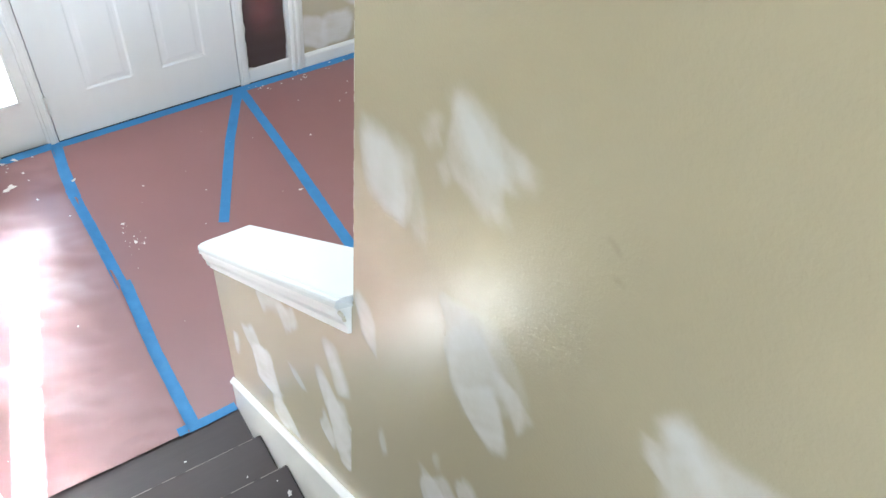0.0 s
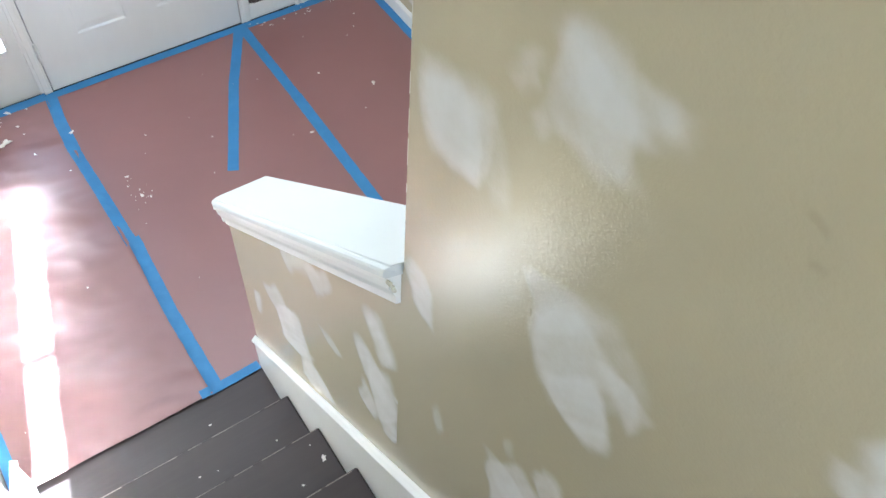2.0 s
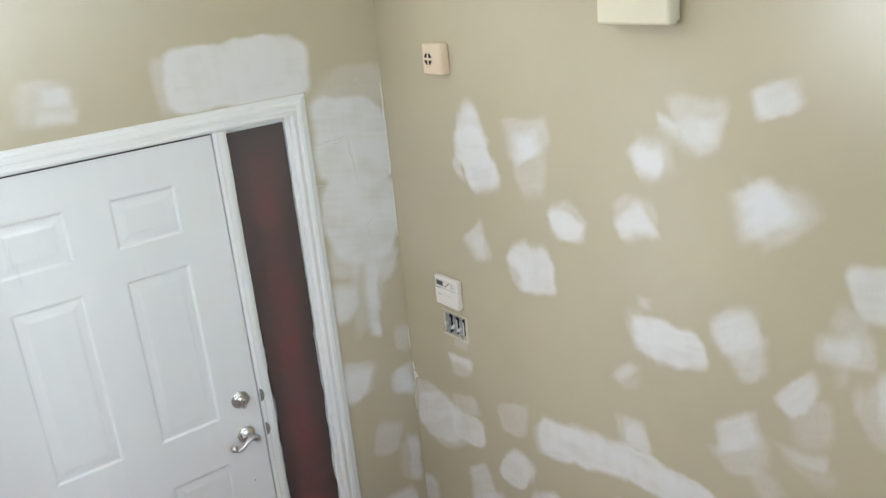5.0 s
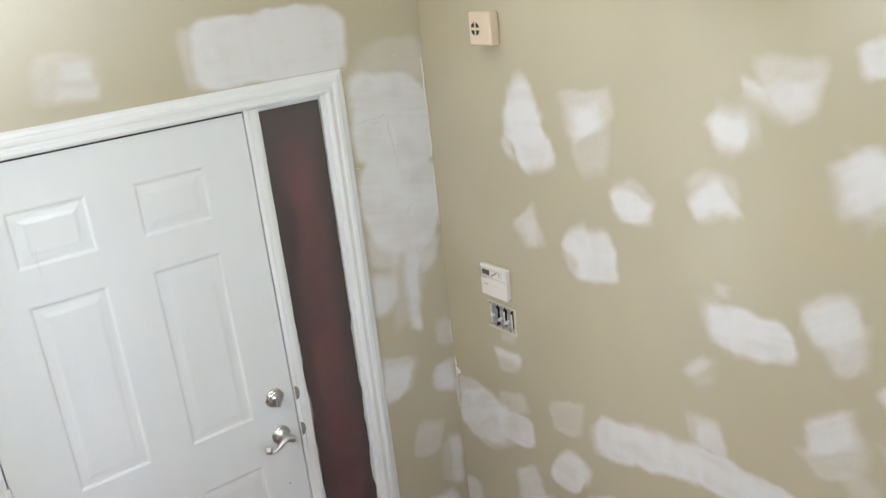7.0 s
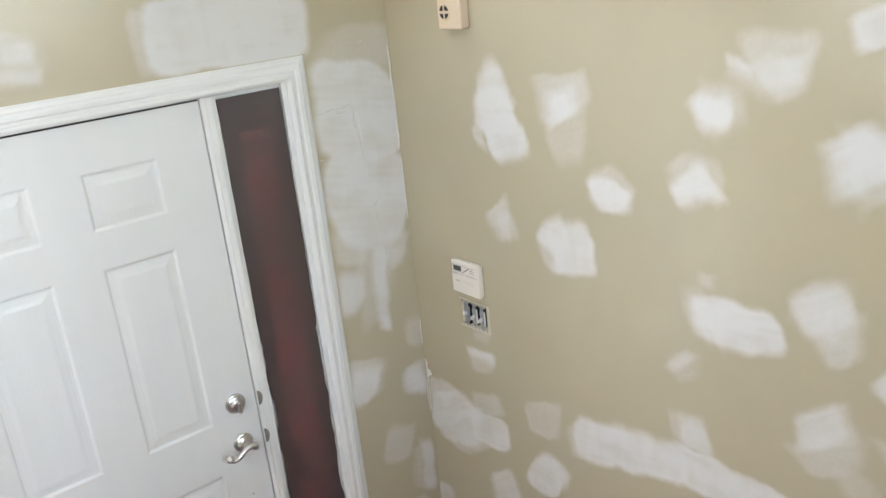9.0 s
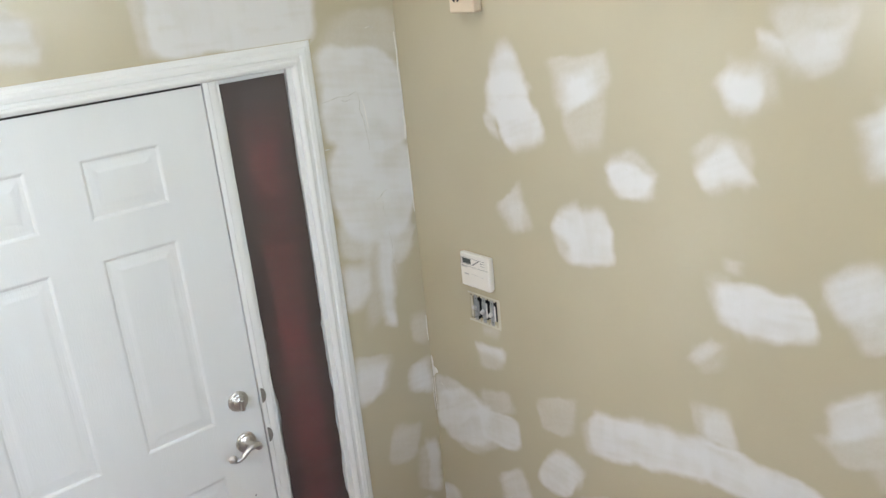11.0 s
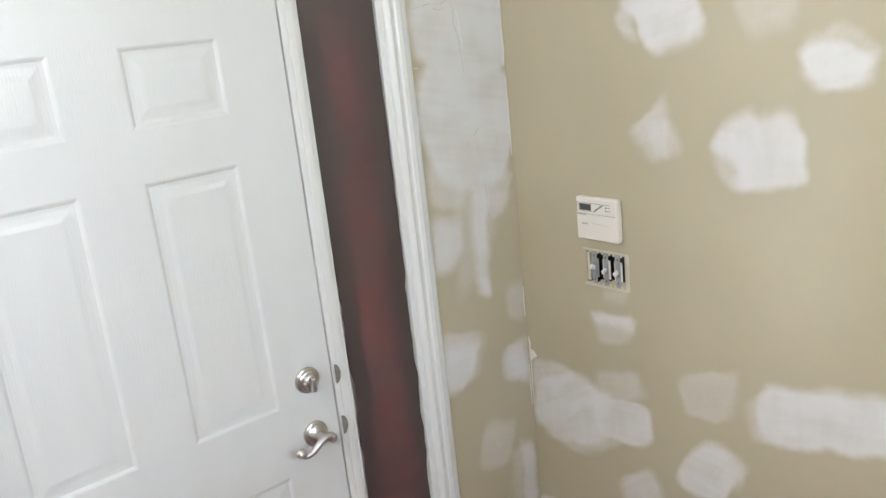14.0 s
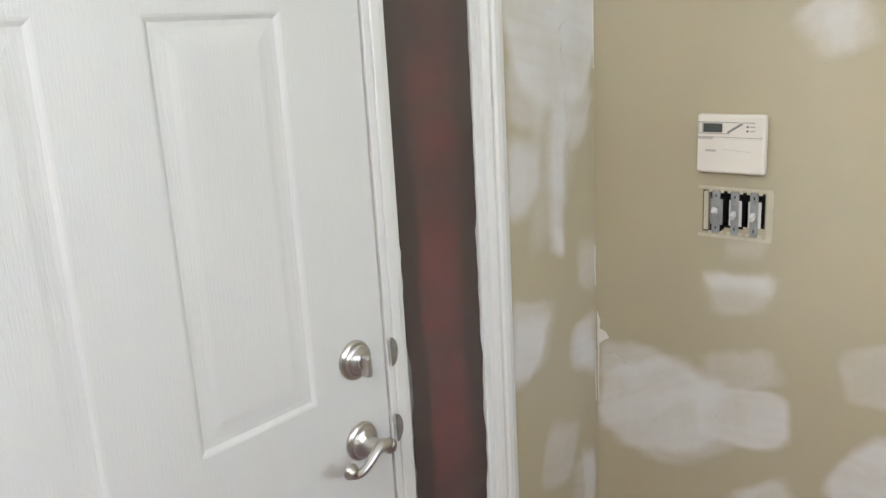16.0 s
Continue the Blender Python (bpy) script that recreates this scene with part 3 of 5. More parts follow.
# the door
door = thing("door_1", (DL, 0, 0), "white six-panel entry door, closed, with satin nickel hardware", "door", kind="structure")
COLS = ((-1.464, -1.238), (-1.100, -0.876))
ROWSZ = ((0.255, 0.797), (0.985, 1.612), (1.725, 1.898))
holes = [(a, b, c, d) for a, b in COLS for c, d in ROWSZ]
part("slab", holed(bmesh.new(), "y", 0.0, 0.044, DL, DR, 0.008, DTOP - 0.004, holes), M_DOOR, door)
for a, b, c, d in holes:
    bm = bmesh.new()
    rings = []
    for ins, dep in ((0, 0.0), (0.004, 0.0015), (0.010, 0.006), (0.018, 0.0065), (0.032, 0.005), (0.043, 0.0025), (0.047, 0.0022)):
        rings.append([bm.verts.new((x, dep * 0.75, z)) for x, z in ((a + ins, c + ins), (b - ins, c + ins), (b - ins, d - ins), (a + ins, d - ins))])
    for p, q in zip(rings, rings[1:]):
        for i in range(4):
            bm.faces.new((p[i], p[(i + 1) % 4], q[(i + 1) % 4], q[i]))
    bm.faces.new(rings[-1])
    back = [bm.verts.new((x, 0.04, z)) for x, z in ((a, c), (b, c), (b, d), (a, d))]
    bm.faces.new(back)
    for i in range(4):
        bm.faces.new((rings[0][i], rings[0][(i + 1) % 4], back[(i + 1) % 4], back[i]))
    part("panel", bm, M_DOOR, door)
for z in (0.235, 1.045, 1.83):
    bm = boxed(DL - 0.010, DL + 0.004, -0.006, 0.006, z - 0.047, z + 0.047, 0.003)
    tube(bm, [(DL - 0.003, -0.008, z - 0.05), (DL - 0.003, -0.008, z + 0.05)], [0.006, 0.006], 12)
    part("hinge", bm, M_WHITE, door, "white painted hinge")
# dark strip laid across the top gap stands for its shade
part("weatherstrip", boxed(DL + 0.001, DR - 0.001, -0.0015, 0.03, DTOP - 0.0038, DTOP + 0.005), M_DARK, door, "dark strip painted for the shaded gap over the door")
# dark strip below the slab paints the shaded gap at the floor
part("door_sweep", boxed(DL, DR, 0.001, 0.04, 0.0045, 0.008), M_DARK, door)

HX = -0.790
bolt = part("deadbolt", lathe(bmesh.new(), [(0.0345, 0), (0.0345, 0.005), (0.033, 0.0075), (0.030, 0.009), (0.0285, 0.0085), (0.028, 0.012), (0.026, 0.0145), (0.0235, 0.0155), (0.0225, 0.0150), (0.021, 0.018), (0.016, 0.0215), (0.012, 0.023), (0.0115, 0.026)], pose(HX, 0.0, 1.037, 90, 0, 0), 40, True), M_NICKEL, door, "satin nickel deadbolt with thumb turn", True)
bm = boxed(HX - 0.006, HX + 0.006, -0.040, -0.020, 1.037 - 0.024, 1.037 + 0.014, 0.004, 3)
part("thumb_turn", bm, M_NICKEL, bolt)
lever = part("lever_handle", lathe(bmesh.new(), [(0.0345, 0), (0.0345, 0.005), (0.033, 0.0075), (0.030, 0.009), (0.0285, 0.0085), (0.028, 0.012), (0.025, 0.015), (0.020, 0.0175), (0.0145, 0.021), (0.0135, 0.025), (0.0135, 0.045)], pose(HX, 0.0, 0.886, 90, 0, 0), 40, True), M_NICKEL, door, "satin nickel lever with a curled end", True)
pts, rad = [], []
for i in range(21):
    t = i / 20
    pts.append((HX + 0.016 - 0.090 * t, -0.052 - 0.003 * math.sin(math.pi * t), 0.884 + 0.010 * math.cos(math.pi * t) + 0.006 * math.sin(2 * math.pi * t) - 0.006))
    rad.append(0.0105 - 0.0045 * t)
tip = pts[-1]
for i in range(1, 12):
    a = radians(-90 - 30 * i)
    pts.append((tip[0] + 0.0075 * math.cos(a), tip[1], tip[2] + 0.0075 + 0.0075 * math.sin(a)))
    rad.append(0.006 + 0.0002 * i)
bm = tube(bmesh.new(), pts, rad, 12)
head = [(HX + 0.016, -0.052, pts[0][2]), (HX + 0.020, -0.052, pts[0][2] - 0.003), (HX + 0.021, -0.052, pts[0][2] - 0.009)]
tube(bm, head, [0.0115, 0.0105, 0.007], 14)
lathe(bm, [(0.006, -0.010), (0.0115, -0.0085), (0.013, -0.004), (0.013, 0.004), (0.0115, 0.0085), (0.006, 0.010)], pose(HX + 0.019, -0.050, pts[0][2] - 0.005, 90, 0, 0), 24)
bmesh.ops.create_uvsphere(bm, u_segments=16, v_segments=10, radius=0.0135, matrix=Matrix.Translation((HX + 0.004, -0.047, 0.889)) @ Matrix.Diagonal((1.2, 0.9, 0.9, 1)))
bmesh.ops.create_uvsphere(bm, u_segments=14, v_segments=8, radius=0.0115, matrix=Matrix.Translation((tip[0], tip[1] - 0.002, tip[2] + 0.0075)))
part("lever", bm, M_NICKEL, lever, "", True)
bm = lathe(bmesh.new(), [(0.0028, 0), (0.0028, 0.0006), (0.001, 0.001)], pose(-0.79, 0, 0.68, 90, 0, 0), 10)
part("peg_hole", bm, M_DARK, door, "small dark hole")
under(door)
for c in (bolt, lever):
    for o in c.children:
        o.matrix_parent_inverse = Matrix.Identity(4)

# rosin paper taped inside the right sidelight, with a torn lower edge
bm = bmesh.new()
nx, nz = 12, 120
grid = []
for j in range(nz + 1):
    row = []
    for i in range(nx + 1):
        x = -0.664 + 0.002 + (0.664 - 0.445) * i / nx
        z0 = 0.088 + 0.006 * noise.noise(Vector((x * 30, 3, 0))) + (0.012 if i < 2 else 0)
        z = z0 + (2.03 - z0) * j / nz
        if i in (0, nx):
            x += (0.009 if z < 1.25 else 0.003) * (noise.noise(Vector((z * 6, i, 1))) + 0.6 * noise.noise(Vector((z * 19, i, 4)))) - (0.004 if z < 1.2 else 0) * (1 if i else -1)
        low = max(0.0, 1.15 - z)
        y = 0.004 - 0.004 * noise.noise(Vector((x * 5, z * 4, 2))) * (0.3 + low) - 0.011 * abs(noise.noise(Vector((x * 4 + z * 3, z * 11, 5)))) * min(0.8, low + 0.12)
        row.append(bm.verts.new((x, y - 0.003, z)))
    grid.append(row)
for j in range(nz):
    for i in range(nx):
        bm.faces.new((grid[j][i], grid[j][i + 1], grid[j + 1][i + 1], grid[j + 1][i]))
tagged(obj("paper_cover", bm, M_PAPER_HUNG, None, "", True), "rosin paper hung over the sidelight, lit from behind, its shaded face coloured dark", "paper")


def plain_window(name, x0, x1, y0, y1, z0, z1, label):
    e = thing(name, ((x0 + x1) / 2, y0, z0), label, "window", kind="structure")
    t = 0.05
    for a in ((x0, x1, z0, z0 + t), (x0, x1, z1 - t, z1), (x0, x0 + t, z0 + t, z1 - t), (x1 - t, x1, z0 + t, z1 - t), ((x0 + x1) / 2 - t / 2, (x0 + x1) / 2 + t / 2, z0 + t, z1 - t)):
        part("window_frame", boxed(a[0], a[1], y0, y1, a[2], a[3], 0.004), M_WHITE, e)
    g = part("pane", boxed(x0 + t, x1 - t, (y0 + y1) / 2 - 0.002, (y0 + y1) / 2 + 0.002, z0 + t, z1 - t), M_GLASS, e)
    g.visible_shadow = False
    under(e)


plain_window("window_3", -2.36, -0.35, 0.06, 0.11, 2.9, 3.55, "white framed high window over the entry door")
plain_window("window_4", -1.33, -0.1, BACK_Y - 0.1, BACK_Y - 0.05, 1.85, 3.6, "white framed window of the upper floor")



# made-up windows: the closed blind keeps the sky out behind the fill lamp
def added_window(name, y0, y1, z0, z1, label):
    e = thing(name, (LEFT_X - 0.08, (y0 + y1) / 2, z0), label, "window", kind="structure")
    m = (y0 + y1) / 2
    for a in ((y0, y1, z0, z0 + 0.05), (y0, y1, z1 - 0.05, z1), (y0, y0 + 0.05, z0 + 0.05, z1 - 0.05), (y1 - 0.05, y1, z0 + 0.05, z1 - 0.05), (m - 0.025, m + 0.025, z0 + 0.05, z1 - 0.05)):
        part("window_frame", boxed(LEFT_X - 0.11, LEFT_X - 0.06, *a, 0.004), M_WHITE, e)
    part("pane", boxed(LEFT_X - 0.087, LEFT_X - 0.083, y0 + 0.05, y1 - 0.05, z0 + 0.05, z1 - 0.05), M_GLASS, e)
    part("roller_blind", boxed(LEFT_X - 0.052, LEFT_X - 0.048, y0 + 0.004, y1 - 0.004, z0 + 0.004, z1 - 0.004), M_CEIL, e, "added white blind shutting out the sky")
    under(e)


added_window("window_5", -1.9, -0.5, 1.25, 2.65, "unseen white framed window added in the foyer for fill light")
added_window("window_7", -4.9, -3.7, 2.25, 3.55, "unseen white framed window added in the upper stair hall for fill light")

# unseen window added for the fill from behind the stairs
plain_window("window_6", -2.3, -1.6, BACK_Y - 0.1, BACK_Y - 0.05, 2.3, 3.6, "unseen white framed window added at the back of the stair hall for fill light")

# ---- filler patches on the walls ----
FACES = {"R": wall_right, "D": wall_door, "N": wall_stair, "H": wall_half, "L": wall_left}


Wipe = collections.namedtuple("Wipe", "corners way cover soft seed")
PATCHES = []


def wipe(u, z, half, wide, turn, lean, taper, skew, cover, soft):
    """One pull of the filler knife: centre, half length, half width, slant in degrees, lean of its ends, taper along and across, how
    thickly it covers and how wide its rim is feathered."""
    a = Vector((math.cos(radians(turn)), math.sin(radians(turn))))
    n = Vector((-a.y, a.x))
    c = Vector((u, z))
    corners = [c + a * half * (s + skew * s * t) + a * wide * lean * t + n * wide * (t + taper * s * t) for s, t in ((-1, -1), (1, -1), (1, 1), (-1, 1))]
    return Wipe(np.array([tuple(p) for p in corners]), tuple(a), cover, soft, (u * 37.1 + z * 53.7) % 60)


def patch(wall, *wipes):
    PATCHES.append((wall, wipes))


def speckle(p, scale, seed):
    return np.array([noise.noise(Vector((x * scale, y * scale, seed))) for x, y in p])


def laid(w, p):
    """How much filler the wipe w leaves at the points p (n x 2) of its wall."""
    got = np.zeros(len(p))
    lo, hi = w.corners.min(0) - 2 * w.soft - 0.016, w.corners.max(0) + 2 * w.soft + 0.016
    pick = np.where(((p > lo) & (p < hi)).all(1))[0]
    if not len(pick):
        return got
    q = p[pick]
    wob = np.stack([speckle(q, 12, w.seed), speckle(q, 12, w.seed + 9)], 1) * 0.015 + np.stack([speckle(q, 40, w.seed + 3), speckle(q, 40, w.seed + 5)], 1) * 0.004
    r = q + wob
    sides = [np.linalg.norm(w.corners[(i + 1) % 4] - w.corners[i]) for i in range(4)]
    bend = 0.38 * min(sides) + 0.004
    inner = None
    for i in range(4):
        e0, e1 = w.corners[i], w.corners[(i + 1) % 4]
        d = (e1 - e0) / (sides[i] + 1e-9)
        # each side is feathered in its own way: the knife's start is crisp, its end thin
        feather = w.soft * (0.6, 1.3, 0.9, 2.0)[(i + int(w.seed)) % 4] + 0.003
        dist = (-(r[:, 0] - e0[0]) * d[1] + (r[:, 1] - e0[1]) * d[0] + 0.002 + 0.02 * min(sides)) / feather
        if inner is None:
            inner, k = dist, bend / feather
        else:
            k = bend / max(feather, w.soft)
            h = np.clip(k - np.abs(inner - dist), 0, None) / k
            inner = np.minimum(inner, dist) - h * h * k * 0.25
    f = np.clip(inner * 0.62 + 0.42, 0, 1)
    f = f * f * (3 - 2 * f)
    along, over = q @ np.array(w.way), q @ np.array((-w.way[1], w.way[0]))
    drag = np.array([noise.noise(Vector((s * 7, t * 70, w.seed))) for s, t in zip(along, over)])
    thin = speckle(q, 11, w.seed + 20)
    got[pick] = w.cover * f * np.clip(1.02 + 0.16 * drag + 0.26 * thin, 0.4, 1.15)
    return np.clip(got, 0, 1)


def lay(k, wall, wipes, film, name, step):
    pts = np.concatenate([w.corners for w in wipes])
    room = 2 * max(w.soft for w in wipes) + 0.02
    lo, hi = pts.min(0) - room, pts.max(0) + room
    if wall == "R":
        hi[0], lo[1] = min(hi[0], -0.001), max(lo[1], 0.0885)
    elif wall == "D":
        hi[0] = min(hi[0], -0.0015)
        if pts[:, 1].mean() < 2.1:
            lo[0], lo[1] = max(lo[0], -0.3435), max(lo[1], 0.0885)
        else:
            lo[1] = max(lo[1], 2.118)
    elif wall == "L":
        lo[1] = max(lo[1], 0.089)
    elif wall == "N":
        hi[0] = min(hi[0], EDGE_Y - (0.0042 if hi[1] > 1.775 else 0.0005))
    else:
        lo[0], hi[0] = max(lo[0], EDGE_Y + 0.001), min(hi[0], CURB_Y - 0.002)
    nu, nz = max(2, int((hi[0] - lo[0]) / step)), max(2, int((hi[1] - lo[1]) / step))
    us, zs = np.linspace(lo[0], hi[0], nu + 1), np.linspace(lo[1], hi[1], nz + 1)
    p = np.array([(u, z) for z in zs for u in us])
    own = np.zeros(len(p))
    left = np.ones(len(p))
    for w in wipes:
        g = laid(w, p)
        own = np.maximum(own, g)
        left *= 1 - g
    if film is M_SPACKLE:
        for other, more in PATCHES:
            if other == wall and more is not wipes:
                for w in more:
                    left *= 1 - laid(w, p)
    lift = 0.00025 + 0.00008 * (k % 6)
    keep = own > 0.002
    if wall in "NH":
        keep &= p[:, 1] > 0.208 + SK * (CURB_Y - p[:, 0])
    if wall == "H":
        keep &= p[:, 1] < cap_z(p[:, 0]) - 0.02
    index, verts, cover, faces = {}, [], [], []
    for j in range(nz):
        for i in range(nu):
            quad = (j * (nu + 1) + i, j * (nu + 1) + i + 1, (j + 1) * (nu + 1) + i + 1, (j + 1) * (nu + 1) + i)
            if not any(keep[c] for c in quad):
                continue
            for c in quad:
                if c not in index:
                    index[c] = len(verts)
                    u, z = p[c]
                    # the film is a hair thicker where it covers more
                    d = 0.0001 + (lift + 0.0004 * (1 - left[c])) * min(1, own[c] * 3)
                    verts.append({"R": (-d, u, z), "D": (u, -d, z), "L": (LEFT_X + d, u, z), "N": (NEAR_X - d, u, z), "H": (NEAR_X - d, u, z)}[wall])
                    cover.append(1 - left[c])
            faces.append([index[c] for c in (quad if wall in "DL" else quad[::-1])])
    me = bpy.data.meshes.new(name)
    me.from_pydata(verts, [], faces)
    me.attributes.new("cover", "FLOAT", "POINT").data.foreach_set("value", cover)
    me.materials.append(film)
    for f in me.polygons:
        f.use_smooth = True
    ob = new(name, me)
    ob.parent = FACES[wall]
    return ob


patch("R", wipe(-0.513, 1.993, 0.067, 0.068, 173, -0.09, -0.01, 0.36, 0.75, 0.02),
      wipe(-0.515, 1.911, 0.091, 0.073, -180, 0.04, 0.02, 0.11, 0.85, 0.012),
      wipe(-0.558, 1.833, 0.084, 0.073, 161, 0.13, -0.08, 0.02, 0.9, 0.012),
      wipe(-0.44, 1.817, 0.028, 0.027, -173, 0.44, 0.11, -0.12, 0.6, 0.01))
patch("R", wipe(-0.806, 1.98, 0.097, 0.058, 165, -0.05, -0.16, -0.02, 0.45, 0.014),
      wipe(-0.813, 1.858, 0.07, 0.068, 160, -0.35, 0.04, -0.22, 0.35, 0.02),
      wipe(-0.806, 1.952, 0.064, 0.042, 162, -0.03, -0.13, 0.1, 0.9, 0.024))
patch("R", wipe(-0.985, 1.747, 0.047, 0.06, 137, 0.22, -0.27, -0.17, 0.4, 0.014),
      wipe(-0.942, 1.724, 0.049, 0.041, 153, 0.61, 0.06, 0.35, 0.85, 0.01),
      wipe(-0.974, 1.693, 0.064, 0.03, 174, 0.08, 0.06, -0.17, 0.85, 0.014))
patch("R", wipe(-1.253, 1.812, 0.043, 0.07, 114, 0.08, -0.26, 0.07, 0.4, 0.014),
      wipe(-1.238, 1.773, 0.066, 0.043, 157, 0.2, 0.25, 0, 0.85, 0.014))
patch("R", wipe(-1.289, 1.987, 0.033, 0.053, 119, 0.29, -0.22, -0.04, 0.9, 0.014),
      wipe(-1.289, 1.952, 0.051, 0.033, 164, -0.12, -0.02, -0.26, 0.9, 0.014),
      wipe(-1.32, 1.983, 0.053, 0.052, 160, -0.13, -0.32, 0.09, 0.4, 0.02))
patch("R", wipe(-1.467, 2.086, 0.07, 0.071, 169, 0.14, -0.22, -0.38, 0.5, 0.015),
      wipe(-1.44, 2.053, 0.057, 0.053, 154, 0.57, -0.07, -0.19, 0.4, 0.012),
      wipe(-1.359, 2.08, 0.032, 0.015, -175, 0.19, 0.03, -0.01, 0.8, 0.012),
      wipe(-1.474, 2.068, 0.051, 0.025, 167, -0.32, 0.26, 0.03, 0.65, 0.02))
patch("R", wipe(-1.645, 1.893, 0.072, 0.06, 151, -0.02, -0.01, 0.18, 0.88, 0.02),
      wipe(-1.702, 1.899, 0.079, 0.07, 160, 0.04, -0.49, 0.11, 0.45, 0.02))
patch("R", wipe(-0.514, 1.55, 0.058, 0.062, 151, -0.05, 0.25, -0.12, 0.55, 0.015),
      wipe(-0.526, 1.548, 0.025, 0.035, 174, -0.04, 0.15, -0.08, 0.5, 0.014))
patch("R", wipe(-0.74, 1.541, 0.061, 0.06, -171, 0.15, 0.35, 0.26, 0.8, 0.012),
      wipe(-0.821, 1.527, 0.073, 0.081, 173, -0.19, -0.04, 0.35, 0.8, 0.012),
      wipe(-0.792, 1.508, 0.112, 0.071, 163, 0.01, 0.15, -0.1, 0.5, 0.012))
patch("R", wipe(-1.291, 1.428, 0.049, 0.062, 175, 0.1, 0.08, 0.03, 0.85, 0.012),
      wipe(-1.388, 1.432, 0.095, 0.061, 173, 0.01, -0.11, 0.08, 0.88, 0.009),
      wipe(-1.248, 1.44, 0.033, 0.051, -166, 0.47, 0.21, -0.12, 0.45, 0.02),
      wipe(-1.278, 1.531, 0.018, 0.012, -178, 0.09, -0.01, 0, 0.4, 0.014))
patch("R", wipe(-1.2, 1.284, 0.049, 0.013, 132, 0.48, 0.11, -0.01, 0.55, 0.012),
      wipe(-1.211, 1.261, 0.043, 0.035, 158, -0.29, 0.06, -0.21, 0.2, 0.014))
patch("R", wipe(-1.581, 1.539, 0.074, 0.051, 149, -0.17, 0.03, 0.02, 0.75, 0.014),
      wipe(-1.63, 1.466, 0.056, 0.051, 148, -0.2, -0.02, -0.17, 0.5, 0.012),
      wipe(-1.581, 1.547, 0.067, 0.057, 107, 0.22, -0.17, 0.22, 0.3, 0.015))
patch("R", wipe(-1.597, 1.232, 0.074, 0.047, 148, -0.23, 0.06, 0.02, 0.8, 0.015),
      wipe(-1.616, 1.161, 0.085, 0.041, 153, 0.01, -0.04, -0.17, 0.4, 0.014),
      wipe(-1.696, 1.107, 0.041, 0.049, 152, 0.18, -0.07, 0.01, 0.3, 0.014))
patch("R", wipe(-1.24, 1.067, 0.053, 0.052, 173, -0.02, 0.07, 0.01, 0.75, 0.012),
      wipe(-1.183, 1.066, 0.026, 0.05, 180, 0.08, 0.05, -0.07, 0.35, 0.014))
patch("R", wipe(-1, 0.912, 0.218, 0.073, 169, -0.19, -0.09, 0.02, 0.85, 0.01),
      wipe(-1.36, 0.949, 0.174, 0.058, -179, 0.08, -0.17, 0, 0.85, 0.012),
      wipe(-0.805, 0.862, 0.037, 0.059, 154, -0.32, 0.22, -0.05, 0.4, 0.012),
      wipe(-1.08, 0.948, 0.23, 0.022, 175, -0.07, -0.18, 0, 0.6, 0.01))
patch("R", wipe(-1.524, 0.919, 0.183, 0.065, 177, 0.11, 0, -0.07, 0.85, 0.012),
      wipe(-1.568, 0.885, 0.127, 0.053, 173, 0.17, -0.15, -0.13, 0.45, 0.014))
patch("R", wipe(-0.645, 0.873, 0.077, 0.067, 164, -0.31, 0.17, -0.13, 0.38, 0.01))
patch("R", wipe(-0.645, 0.654, 0.069, 0.09, -169, -0.34, 0, -0.03, 0.82, 0.01),
      wipe(-0.723, 0.674, 0.033, 0.037, 161, -0.64, -0.1, 0.18, 0.5, 0.008))
patch("R", wipe(-0.138, 0.729, 0.145, 0.065, 152, 0.16, -0.09, 0.29, 0.85, 0.012),
      wipe(-0.175, 0.655, 0.146, 0.065, 160, -0.18, 0.12, -0.19, 0.7, 0.012),
      wipe(-0.365, 0.711, 0.095, 0.062, 175, -0.1, -0.06, -0.04, 0.82, 0.009),
      wipe(-0.218, 0.611, 0.135, 0.046, 167, -0.48, 0, -0.37, 0.45, 0.012),
      wipe(-0.362, 0.817, 0.081, 0.044, 162, 0.04, -0.05, 0.04, 0.4, 0.012),
      wipe(-0.088, 0.797, 0.083, 0.037, 163, 0.1, -0.28, 0.24, 0.6, 0.008))
patch("R", wipe(-0.347, 1.017, 0.07, 0.018, 176, 0, -0.04, -0.03, 0.75, 0.01),
      wipe(-0.348, 0.993, 0.072, 0.035, 172, -0.11, -0.04, -0.17, 0.4, 0.012),
      wipe(-0.357, 1.098, 0.045, 0.017, 171, -0.42, -0.03, -0.17, 0.35, 0.014))
patch("R", wipe(-0.033, 0.224, 0.06, 0.099, 170, -0.2, -0.02, 0, 0.65, 0.012))
patch("R", wipe(-0.428, 0.458, 0.087, 0.09, 145, -0.32, 0, 0.12, 0.65, 0.014),
      wipe(-0.476, 0.299, 0.115, 0.129, 152, -0.36, 0.17, -0.07, 0.7, 0.016))
patch("R", wipe(-0.771, 0.507, 0.107, 0.086, 103, 0.34, -0.2, 0.23, 0.78, 0.015),
      wipe(-0.893, 0.567, 0.06, 0.099, 147, 0.28, -0.07, 0.05, 0.76, 0.012),
      wipe(-0.824, 0.275, 0.109, 0.108, 164, 0.2, 0.23, 0.24, 0.72, 0.015))
patch("R", wipe(-1.188, 0.639, 0.075, 0.094, 150, -0.03, 0.4, -0.13, 0.76, 0.012),
      wipe(-1.322, 0.731, 0.06, 0.086, 161, 0.78, -0.24, -0.38, 0.76, 0.012))
patch("R", wipe(-1.112, 0.329, 0.045, 0.051, 134, -0.86, -0.13, 0.18, 0.4, 0.014))
